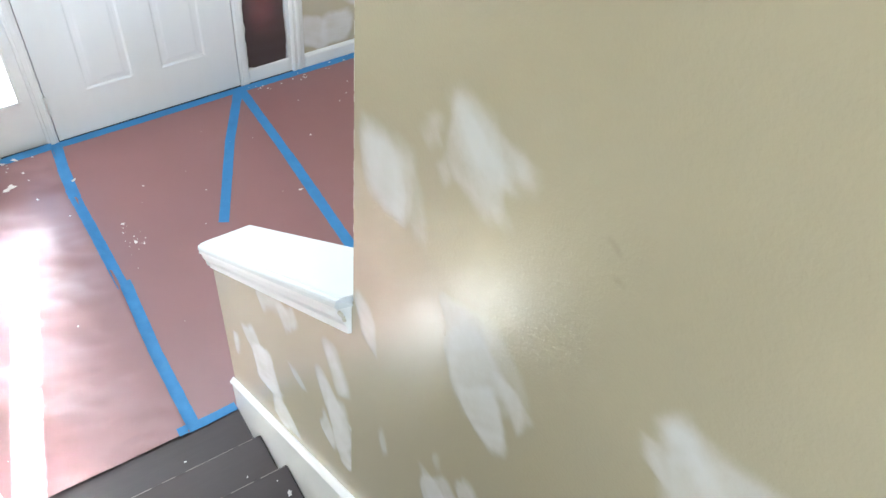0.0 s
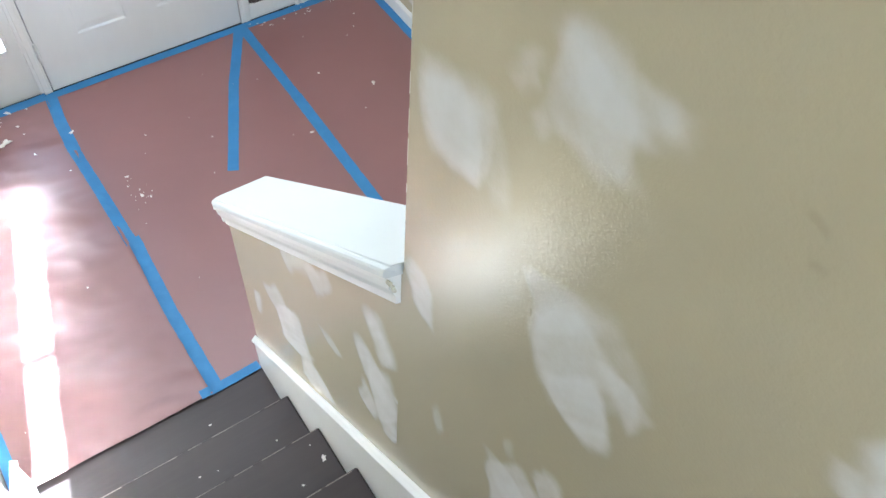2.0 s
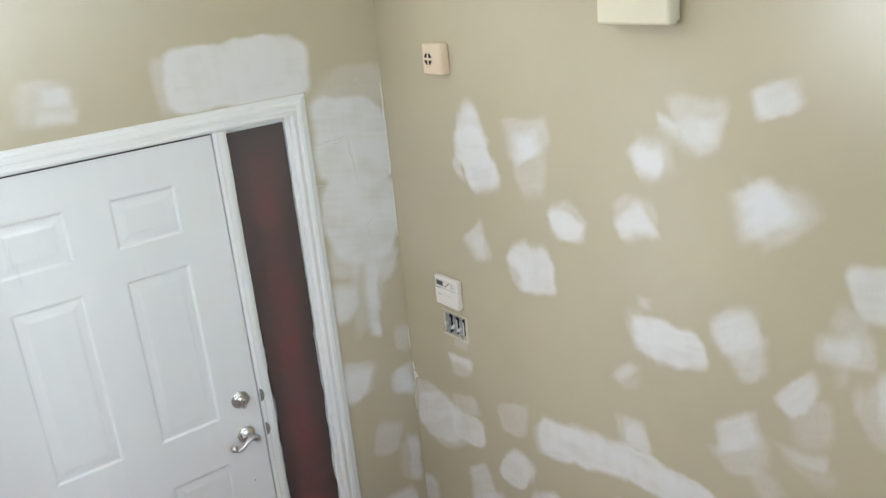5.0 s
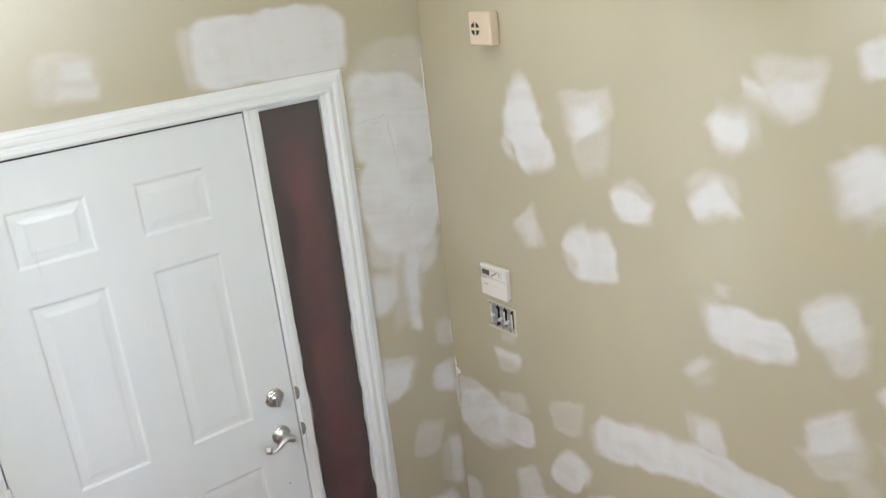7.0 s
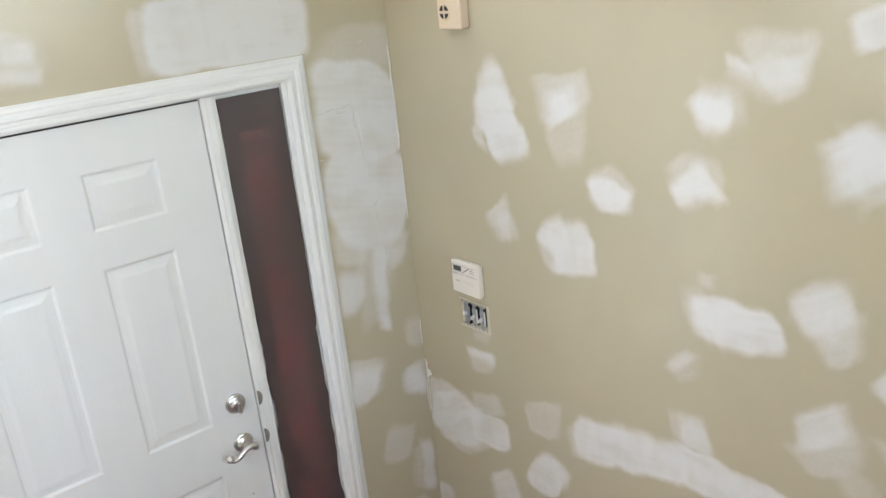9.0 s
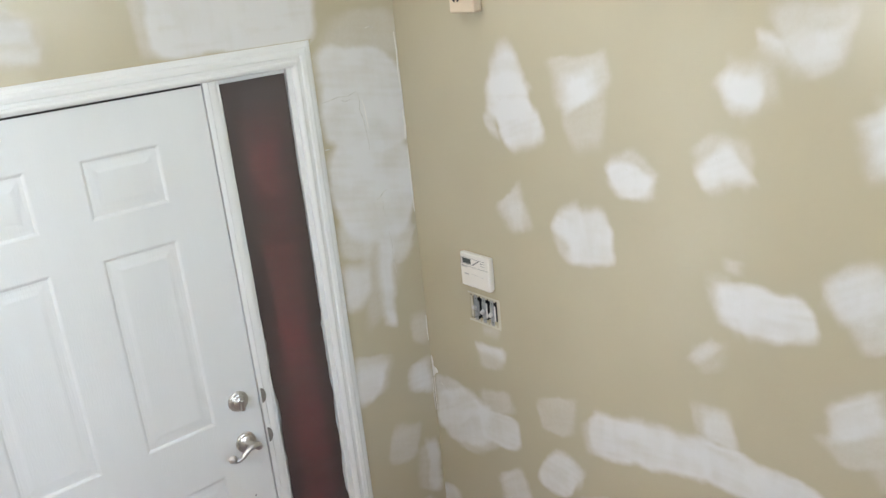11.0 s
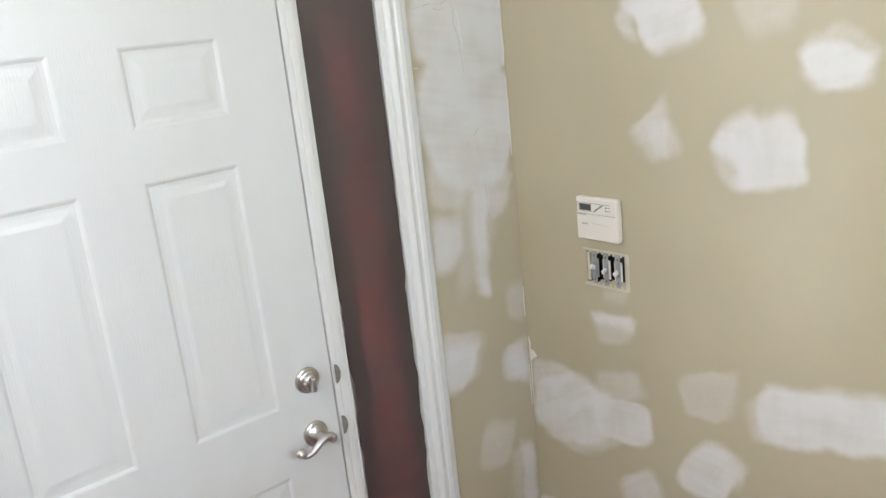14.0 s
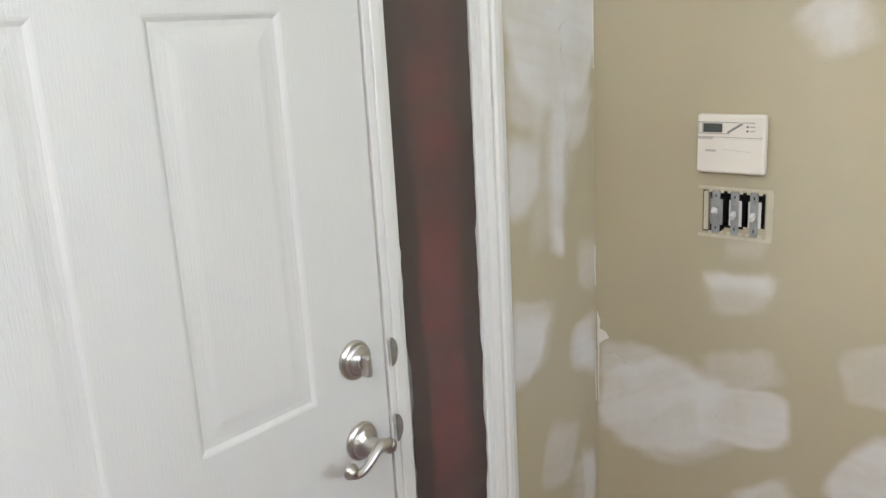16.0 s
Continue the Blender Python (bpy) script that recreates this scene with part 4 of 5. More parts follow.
patch("R", wipe(-1.588, 0.713, 0.054, 0.073, 159, -0.05, 0.05, -0.05, 0.4, 0.014),
      wipe(-1.61, 0.619, 0.077, 0.037, 129, 0.59, 0.09, 0.3, 0.7, 0.012))
patch("R", wipe(-1.941, 1.741, 0.055, 0.063, 167, 0.02, -0.03, -0.25, 0.82, 0.009),
      wipe(-1.885, 1.663, 0.043, 0.039, 179, -0.17, -0.16, 0.02, 0.35, 0.014))
patch("R", wipe(-1.869, 1.588, 0.041, 0.027, 160, -0.09, 0.01, 0.04, 0.65, 0.014),
      wipe(-1.878, 1.583, 0.072, 0.039, 166, -0.15, 0.06, -0.06, 0.42, 0.012),
      wipe(-1.878, 1.524, 0.016, 0.032, 162, -0.32, -0.02, -0.19, 0.3, 0.012))
patch("R", wipe(-1.768, 1.415, 0.07, 0.031, 131, -0.14, -0.04, -0.09, 0.76, 0.01),
      wipe(-1.815, 1.345, 0.06, 0.061, 152, -0.25, 0.04, -0.05, 0.3, 0.014),
      wipe(-1.805, 1.245, 0.056, 0.019, 170, 0.84, 0.24, -0.36, 0.6, 0.01),
      wipe(-1.823, 1.207, 0.055, 0.031, 173, 0.56, -0.07, -0.42, 0.25, 0.012))
patch("R", wipe(-2.009, 1.495, 0.043, 0.067, 156, -0.27, -0.18, 0.02, 0.66, 0.015),
      wipe(-1.993, 1.442, 0.063, 0.077, 165, -0.12, 0.1, -0.07, 0.35, 0.012),
      wipe(-1.918, 1.466, 0.013, 0.027, 149, -0.55, 0.05, -0.2, 0.35, 0.012))
patch("R", wipe(-1.675, 2.167, 0.063, 0.038, 159, 0.04, 0.04, 0.04, 0.76, 0.012))
patch("D", wipe(-0.161, 1.901, 0.166, 0.163, -11, -0.17, 0.01, -0.01, 0.9, 0.01),
      wipe(-0.164, 1.588, 0.175, 0.168, -13, -0.2, -0.07, 0.04, 0.88, 0.012),
      wipe(-0.129, 2.115, 0.14, 0.066, -8, 0.27, 0.12, -0.16, 0.35, 0.02),
      wipe(-0.265, 1.427, 0.068, 0.056, -16, -0.12, 0.02, 0.1, 0.5, 0.015),
      wipe(-0.08, 1.383, 0.063, 0.052, -8, -0.02, -0.15, 0.18, 0.5, 0.012))
patch("D", wipe(-1.185, 2.243, 0.05, 0.025, -6, 0.09, -0.01, -0.02, 0.6, 0.014),
      wipe(-1.195, 2.185, 0.054, 0.016, -6, 0.14, -0.03, 0, 0.62, 0.014),
      wipe(-1.208, 2.226, 0.081, 0.066, -8, 0.11, 0, -0.01, 0.35, 0.02))
patch("D", wipe(-0.158, 1.241, 0.029, 0.16, -16, -0.23, 0.01, 0.18, 0.88, 0.012),
      wipe(-0.165, 1.276, 0.079, 0.133, 9, 0.35, -0.31, 0.05, 0.3, 0.02),
      wipe(-0.078, 1.334, 0.038, 0.037, -4, 0.29, -0.01, 0.32, 0.4, 0.014))
patch("D", wipe(-0.287, 1.268, 0.051, 0.081, 0, 0.1, -0.06, 0.14, 0.72, 0.017))
patch("D", wipe(-0.038, 1.02, 0.036, 0.051, -12, -0.21, 0.16, 0.04, 0.42, 0.014))
patch("D", wipe(-0.271, 0.908, 0.073, 0.081, -7, 0.1, -0.19, 0.19, 0.5, 0.014),
      wipe(-0.289, 0.889, 0.055, 0.073, -13, 0, -0.1, 0.26, 0.85, 0.014))
patch("D", wipe(-0.058, 0.826, 0.047, 0.061, -6, -0.07, 0.26, -0.03, 0.76, 0.014))
patch("D", wipe(-0.165, 0.587, 0.072, 0.07, -19, -0.02, 0.03, 0.04, 0.46, 0.012))
patch("D", wipe(-0.044, 0.433, 0.028, 0.105, -21, -0.36, 0.05, -0.04, 0.72, 0.015),
      wipe(-0.065, 0.428, 0.049, 0.097, -22, -0.35, 0.12, -0.08, 0.4, 0.014))
patch("D", wipe(-0.288, 0.207, 0.085, 0.092, -25, -0.47, 0, -0.06, 0.76, 0.014),
      wipe(-0.152, 0.199, 0.093, 0.095, -5, -0.01, 0.09, -0.03, 0.76, 0.014))
patch("N", wipe(-2.732, 2.171, 0.045, 0.062, 170, 0.11, 0, -0.11, 0.72, 0.009),
      wipe(-2.717, 2.196, 0.061, 0.039, 141, -0.18, -0.43, 0.31, 0.36, 0.01))
patch("N", wipe(-2.92, 2.376, 0.024, 0.051, 132, 0.19, -0.07, 0.19, 0.74, 0.01),
      wipe(-2.939, 2.311, 0.037, 0.023, 149, 0.57, -0.19, -0.19, 0.42, 0.014),
      wipe(-2.964, 2.397, 0.035, 0.019, 167, 0.47, -0.18, -0.16, 0.48, 0.01),
      wipe(-2.875, 2.405, 0.017, 0.01, 146, 0.22, -0.28, 0.31, 0.42, 0.009))
patch("N", wipe(-2.991, 2.4, 0.01, 0.014, 143, -0.12, -0.08, 0.05, 0.48, 0.009))
patch("N", wipe(-2.972, 2.045, 0.07, 0.053, 132, -0.38, -0.21, 0.34, 0.66, 0.01),
      wipe(-3.015, 1.953, 0.057, 0.048, 130, -0.15, 0.11, -0.36, 0.79, 0.006),
      wipe(-3.057, 2.053, 0.02, 0.037, 141, 0.16, -0.15, -0.24, 0.66, 0.006),
      wipe(-3.077, 2.068, 0.01, 0.018, 152, 0.6, -0.39, -0.21, 0.42, 0.006),
      wipe(-2.946, 2.091, 0.062, 0.033, 132, 0.32, -0.38, 0.46, 0.42, 0.006))
patch("N", wipe(-3.274, 2.275, 0.038, 0.053, 121, -0.31, -0.06, 0.38, 0.74, 0.01),
      wipe(-3.301, 2.322, 0.047, 0.039, 129, 0.43, -0.43, 0.27, 0.54, 0.007),
      wipe(-3.241, 2.247, 0.013, 0.022, 175, 0.41, 0.16, 0.11, 0.6, 0.006))
patch("N", wipe(-2.962, 1.573, 0.095, 0.043, 118, -0.49, -0.06, 0.25, 0.66, 0.006),
      wipe(-3.022, 1.686, 0.04, 0.04, 116, -0.58, -0.03, 0.11, 0.6, 0.006))
patch("N", wipe(-2.937, 1.68, 0.015, 0.015, 119, -0.78, -0.01, 0.06, 0.36, 0.006))
patch("N", wipe(-2.835, 2.345, 0.014, 0.006, 137, -0.37, 0.05, -0.07, 0.36, 0.007))
patch("N", wipe(-2.695, 1.775, 0.027, 0.058, -180, 0.23, 0.02, 0.08, 0.6, 0.009))
patch("N", wipe(-2.77, 1.465, 0.02, 0.027, 127, -0.68, 0.04, -0.06, 0.42, 0.007))
patch("H", wipe(-2.216, 1.263, 0.116, 0.033, 134, 0.49, -0.05, 0.15, 0.55, 0.012),
      wipe(-2.332, 1.33, 0.073, 0.031, 127, -0.25, -0.17, -0.03, 0.5, 0.012))
patch("H", wipe(-2.039, 0.842, 0.085, 0.053, 134, 0.11, 0.05, -0.14, 0.6, 0.014),
      wipe(-2.115, 0.806, 0.106, 0.078, 138, -0.62, 0.13, 0.03, 0.95, 0.008))
patch("H", wipe(-2.23, 0.713, 0.094, 0.054, 135, -0.15, -0.07, 0.21, 0.95, 0.01),
      wipe(-2.185, 0.706, 0.039, 0.055, 138, -1.27, 0.05, -0.37, 0.8, 0.01))
patch("H", wipe(-1.861, 0.593, 0.033, 0.047, 137, -1.05, 0, 0, 0.6, 0.01))
patch("H", wipe(-2.359, 1.106, 0.035, 0.028, 137, 0.45, -0.02, -0.17, 0.55, 0.008))
patch("H", wipe(-2.576, 1.453, 0.046, 0.056, 123, -0.42, -0.12, 0.19, 0.82, 0.014))
patch("H", wipe(-2.532, 1.292, 0.05, 0.055, 131, -0.09, -0.03, 0.42, 0.82, 0.012),
      wipe(-2.591, 1.238, 0.076, 0.064, 123, -0.69, -0.18, 0.27, 0.85, 0.01),
      wipe(-2.606, 1.173, 0.047, 0.08, 139, -0.52, -0.01, 0.05, 0.85, 0.01),
      wipe(-2.657, 1.3, 0.017, 0.027, 130, 0.56, -0.14, 0.3, 0.6, 0.006))
patch("H", wipe(-2.523, 1.095, 0.053, 0.036, 108, -0.48, -0.02, -0.25, 0.82, 0.008))
patch("N", wipe(-2.926, 2.387, 0.031, 0.034, 160, 0.42, -0.14, 0.13, 0.42, 0.011),
      wipe(-2.911, 2.341, 0.032, 0.014, -167, 1.24, -0.39, 0.11, 0.48, 0.01))
patch("N", wipe(-2.833, 2.321, 0.019, 0.005, 131, -0.01, 0.25, -0.04, 0.48, 0.009))
patch("N", wipe(-2.863, 2.294, 0.009, 0.011, 123, -0.34, 0.06, -0.05, 0.54, 0.009))
patch("N", wipe(-2.737, 2.168, 0.048, 0.057, 167, 0.07, 0.05, 0.05, 0.48, 0.01),
      wipe(-2.802, 2.191, 0.021, 0.059, 150, -0.17, 0.01, -0.15, 0.26, 0.01))
patch("N", wipe(-2.912, 2.361, 0.057, 0.05, 85, 0, -0.19, 0.03, 0.5, 0.008))
patch("N", wipe(-2.736, 2.17, 0.067, 0.061, 153, -0.27, 0.05, -0.19, 0.4, 0.008))
patch("N", wipe(-2.992, 2.052, 0.095, 0.063, 127, -0.56, -0.21, 0.17, 0.3, 0.01))
patch("D", wipe(-0.573, 2.225, 0.262, 0.105, -1, 0, 0, 0, 0.97, 0.012), wipe(-0.845, 2.215, 0.03, 0.09, 0, 0, 0, 0, 0.42, 0.014))
patch("N", wipe(-2.673, 2.563, 0.024, 0.016, 72, 0, 0, 0, 0.31, 0.01), wipe(-2.686, 2.495, 0.022, 0.025, -16, 0, 0, 0, 0.31, 0.01))
patch("N", wipe(-2.951, 1.569, 0.041, 0.048, -27, 0.2, 0.2, 0, 0.6, 0.007))
patch("L", wipe(-1.395, 0.315, 0.130, 0.034, 62, 0.2, 0.3, 0, 0.75, 0.012))
patch("L", wipe(-1.530, 0.200, 0.090, 0.034, 55, 0.2, 0.3, 0, 0.7, 0.012))
patch("L", wipe(-1.300, 0.620, 0.110, 0.060, 70, 0.3, -0.2, 0, 0.55, 0.014))
for k, (wall, wipes) in enumerate(PATCHES):
    lay(k, wall, wipes, M_SPACKLE, "spackle_patch", 0.0035 if wall in "NH" else 0.005)

# hairline cracks in the filler beside the casing and torn joint tape in the corner


def crack(wall, pts, wide, film):
    bm = bmesh.new()
    rows = []
    for i, (u, z) in enumerate(pts):
        u1, z1 = pts[max(i - 1, 0)]
        u2, z2 = pts[min(i + 1, len(pts) - 1)]
        d = Vector((u2 - u1, z2 - z1)).normalized()
        w = wide * (0.25 + 0.75 * math.sin(math.pi * (i + 0.3) / (len(pts) - 0.4)))
        rows.append([(u - d.y * w * k, z + d.x * w * k) for k in (-0.5, 0.5)])
    h = 0.0011
    lay3 = [[[bm.verts.new((q, -e, z) if wall == "D" else (-e, q, z)) for q, z in row] for row in rows] for e in (0.0, h)]
    for i in range(len(pts) - 1):
        (a, b), (c, d2) = lay3[1][i], lay3[1][i + 1]
        bm.faces.new((a, b, d2, c))
        for k in (0, 1):
            bm.faces.new((lay3[0][i][k], lay3[0][i + 1][k], lay3[1][i + 1][k], lay3[1][i][k]))
    part("hairline_crack" if film is M_CRACK else "torn_tape", bm, film, FACES[wall])


M_CRACK = mat("crack_shadow", (0.54, 0.52, 0.475), 0.9, vary=0.3, vscale=60)
crack("D", [(-0.331, 1.914), (-0.295, 1.918), (-0.262, 1.924), (-0.222, 1.921), (-0.19, 1.931)], 0.0035, M_CRACK)
crack("D", [(-0.252, 1.912), (-0.235, 1.905), (-0.215, 1.909)], 0.003, M_CRACK)
crack("D", [(-0.184, 1.925), (-0.180, 1.895), (-0.184, 1.87), (-0.172, 1.83), (-0.168, 1.79), (-0.162, 1.74), (-0.166, 1.728)], 0.0035, M_CRACK)
crack("D", [(-0.172, 1.90), (-0.165, 1.88), (-0.161, 1.84), (-0.158, 1.80)], 0.004, M_CHIP)
crack("D", [(-0.340, 1.762), (-0.330, 1.764), (-0.318, 1.762)], 0.003, M_CRACK)
crack("D", [(-0.160, 1.552), (-0.146, 1.556), (-0.128, 1.572), (-0.110, 1.578)], 0.0035, M_CRACK)
crack("D", [(-0.135, 1.54), (-0.137, 1.515), (-0.133, 1.49)], 0.003, M_CRACK)
crack("D", [(-0.125, 1.43), (-0.118, 1.38), (-0.121, 1.33), (-0.114, 1.27)], 0.003, M_CRACK)
crack("D", [(-0.13, 2.125), (-0.105, 2.13), (-0.09, 2.124)], 0.003, M_CRACK)
crack("D", [(-0.010, 2.10), (-0.006, 2.04), (-0.009, 1.97), (-0.005, 1.90)], 0.006, M_CHIP)
crack("D", [(-0.008, 1.84), (-0.004, 1.78), (-0.010, 1.735)], 0.008, M_CHIP)
crack("D", [(-0.005, 1.70), (-0.004, 1.62), (-0.006, 1.55), (-0.004, 1.47)], 0.004, M_CHIP)
crack("R", [(-0.004, 0.86), (-0.006, 0.80), (-0.004, 0.72), (-0.006, 0.66)], 0.004, M_CHIP)
crack("R", [(-0.022, 0.80), (-0.05, 0.79), (-0.085, 0.775), (-0.105, 0.778)], 0.0025, M_CRACK)
crack("D", [(-0.004, 1.06), (-0.006, 1.01), (-0.004, 0.96)], 0.004, M_CHIP)
crack("D", [(-0.004, 0.80), (-0.006, 0.72), (-0.004, 0.66)], 0.003, M_CHIP)
for u, z in ((-0.535, 1.56), (-0.80, 1.55), (-0.49, 1.90), (-0.96, 1.74), (-1.23, 1.80), (-0.31, 0.70), (-0.66, 0.66)):
    crack("R", [(u, z), (u + 0.003, z + 0.002), (u + 0.006, z)], 0.0025, M_CRACK)

# pale slivers painted along the stair wall's rounded corner for its lit edge
rnd = random.Random(31)
z = 1.79
while z < 2.75:
    tall = rnd.uniform(0.008, 0.07)
    arc = [radians(d) for d in (176, 164, 152, 142)]
    ring = [(NEAR_X + 0.004 + 0.0043 * math.cos(k), EDGE_Y - 0.004 + 0.0043 * math.sin(k)) for k in arc] + [(NEAR_X + 0.004 + 0.0036 * math.cos(k), EDGE_Y - 0.004 + 0.0036 * math.sin(k)) for k in arc[::-1]]
    part("worn_edge", prism(bmesh.new(), ring, "z", z, z + tall), M_RIM, wall_stair)
    z += tall + rnd.uniform(0.004, 0.05)

# torn flap of joint tape in the corner
bm = prism(bmesh.new(), [(-0.003, 0.895), (-0.011, 0.872), (-0.009, 0.852), (-0.026, 0.846), (-0.035, 0.832), (-0.021, 0.824), (-0.008, 0.812), (-0.003, 0.806)], "x", -0.0022, 0.0)
part("torn_tape", bm, M_CHIP, wall_right)

# small scuffs and pencil marks in the stair wall's paint
M_SCUFF_FILM = spackle_material("scuff_film", (0.17, 0.155, 0.115))


def scuff(u, z, length, wide, turn):
    lay(9, "N", [wipe(u, z, length, wide, turn, 0, 0, 0, 0.2, 0.002)], M_SCUFF_FILM, "scuff_mark", 0.0012)


scuff(-3.121, 2.423, 0.010, 0.002, 10)
scuff(-3.135, 2.40, 0.004, 0.0016, -20)
scuff(-2.905, 2.02, 0.006, 0.0012, 80)

# ---- floor covering ----


def ruck(x, y):
    """Height of the wrinkled paper over the floor."""
    left = 1.6 if x < -1.69 else 0.3
    h = 0.0085 * (noise.noise(Vector((x * 2.1 + 1.3 * y, y * 6.5, 0.3))) + 0.5)
    h += 0.0065 * abs(noise.noise(Vector((x * 4 - y * 2.0, y * 11 + x * 3, 4.1))))
    h += 0.0012 * noise.noise(Vector((x * 15, y * 17, 1.0)))
    return 0.0012 + max(0.0, h * left)


def sheet(name, x0, x1, y0, y1, step, lift, label):
    nx, ny = max(2, int((x1 - x0) / step)), max(2, int((y1 - y0) / step))
    verts, faces = [], []
    for j in range(ny + 1):
        for i in range(nx + 1):
            x, y = x0 + (x1 - x0) * i / nx, y0 + (y1 - y0) * j / ny
            if j == 0:
                y += 0.004 * noise.noise(Vector((x * 6, 9, 0)))
            verts.append((x, y, ruck(x, y) + lift))
    for j in range(ny):
        for i in range(nx):
            a = j * (nx + 1) + i
            faces.append((a, a + 1, a + nx + 2, a + nx + 1))
    me = bpy.data.meshes.new(name)
    me.from_pydata(verts, [], faces)
    me.materials.append(M_PAPER)
    for p in me.polygons:
        p.use_smooth = True
    return tagged(new(name, me), label, "floor paper", "paper on the floor")


sheet("rosin_paper", LEFT_X + 0.016, -1.672, CURB_Y - 0.012, -0.016, 0.012, 0.0, "red rosin paper, wrinkled, covering the floor by the sidelight")
sheet("rosin_paper", -1.69, NEAR_X + NEAR_T * 0.5, CURB_Y - 0.008, -0.016, 0.02, 0.0009, "red rosin paper covering the floor before the door")
sheet("rosin_paper", NEAR_X + NEAR_T * 0.5, -0.70, CURB_Y + 0.01, -0.016, 0.02, 0.0009, "red rosin paper covering the floor before the door")
sheet("rosin_paper", -0.72, -0.016, -2.5, -0.016, 0.025, 0.0018, "red rosin paper covering the floor along the wall")
sheet("rosin_paper", NEAR_X + NEAR_T + 0.002, -0.70, -2.5, CURB_Y + 0.012, 0.025, 0.0005, "red rosin paper covering the floor behind the half wall")


def tape(points, wide, seed):
    """A strip of masking tape laid over the paper, its edges a little uneven."""
    verts, faces = [], []
    run = []
    for (xa, ya), (xb, yb) in zip(points, points[1:]):
        n = max(2, int(math.hypot(xb - xa, yb - ya) / 0.01))
        run += [(xa + (xb - xa) * i / n, ya + (yb - ya) * i / n) for i in range(n)]
    run.append(points[-1])
    for i, (x, y) in enumerate(run):
        x2, y2 = run[min(i + 1, len(run) - 1)]
        x1, y1 = run[max(i - 1, 0)]
        d = Vector((x2 - x1, y2 - y1)).normalized()
        nrm = Vector((-d.y, d.x))
        w = wide / 2 * (1 + 0.07 * noise.noise(Vector((x * 20, y * 20, seed))) + 0.06 * noise.noise(Vector((x * 70, y * 70, seed + 4))))
        for s in (-1, -0.33, 0.33, 1):
            px, py = x + nrm.x * w * s, y + nrm.y * w * s
            verts.append((px, py, ruck(px, py) + 0.0032 + 0.0004 * noise.noise(Vector((px * 60, py * 60, seed)))))
    for i in range(len(run) - 1):
        for k in range(3):
            a = i * 4 + k
            faces.append((a, a + 1, a + 5, a + 4))
    me = bpy.data.meshes.new("masking_tape")
    me.from_pydata(verts, [], faces)
    me.materials.append(M_TAPE)
    for p in me.polygons:
        p.use_smooth = True
    tagged(new("masking_tape", me), "blue masking tape strip stuck on the rosin paper", "tape", "blue tape strips")


tape([(-0.015, -0.036), (-0.345, -0.035), (-0.70, -0.033)], 0.042, 1)
tape([(-0.68, -0.030), (-1.2, -0.028), (-1.70, -0.027)], 0.040, 2)
tape([(-1.69, -0.031), (-2.0, -0.033), (-2.40, -0.036)], 0.042, 3)
tape([(-0.034, -0.03), (-0.034, -0.8), (-0.036, -1.1)], 0.042, 4)
tape([(-0.036, -1.06), (-0.034, -1.8), (-0.034, -2.5)], 0.044, 5)
tape([(-2.384, -0.03), (-2.384, -0.62)], 0.042, 6)
tape([(-2.380, -0.60), (-2.382, -1.2), (-2.380, -1.75)], 0.044, 7)
tape([(-1.672, -0.02), (-1.690, -0.20), (-1.697, -0.40)], 0.052, 8)
tape([(-1.700, -0.34), (-1.690, -0.60), (-1.678, -1.00)], 0.048, 9)
tape([(-1.664, -0.96), (-1.676, -1.36), (-1.668, -1.74)], 0.050, 10)
tape([(-0.748, -0.04), (-0.93, -0.36), (-1.168, -0.845)], 0.047, 11)
tape([(-0.728, -0.04), (-0.722, -0.62)], 0.047, 12)
tape([(-0.722, -0.58), (-0.727, -1.26), (-0.735, -2.3)], 0.052, 13)
tape([(-1.73, -1.744), (-1.60, -1.742), (-1.497, -1.738)], 0.036, 14)


def paint_chip(x, y, size, z=None, aspect=0.6):
    """A curled flake of scraped paint."""
    rnd = random.Random(int(x * 1000) * 31 + int(y * 1000))
    bm = bmesh.new()
    n = 11
    turn = rnd.uniform(0, 6.3)
    lo, hi = [], []
    base = (ruck(x, y) + 0.0026) if z is None else z
    for i in range(n):
        a = 2 * math.pi * i / n
        r = size / 2 * rnd.uniform(0.4, 1.2)
        p, q = r * math.cos(a), r * math.sin(a) * aspect
        px, py = p * math.cos(turn) - q * math.sin(turn), p * math.sin(turn) + q * math.cos(turn)
        c = 0.10 * abs(p) * (1 + rnd.random())
        lo.append(bm.verts.new((x + px, y + py, base + c)))
        hi.append(bm.verts.new((x + px, y + py, base + c + 0.0008)))
    bm.faces.new(lo[::-1])
    bm.faces.new(hi)
    for i in range(n):
        bm.faces.new((lo[i], lo[(i + 1) % n], hi[(i + 1) % n], hi[i]))
    tagged(obj("paint_chip", bm, M_CHIP), "white flake of scraped paint lying on the floor paper", "paint chip", "scraped paint flakes")


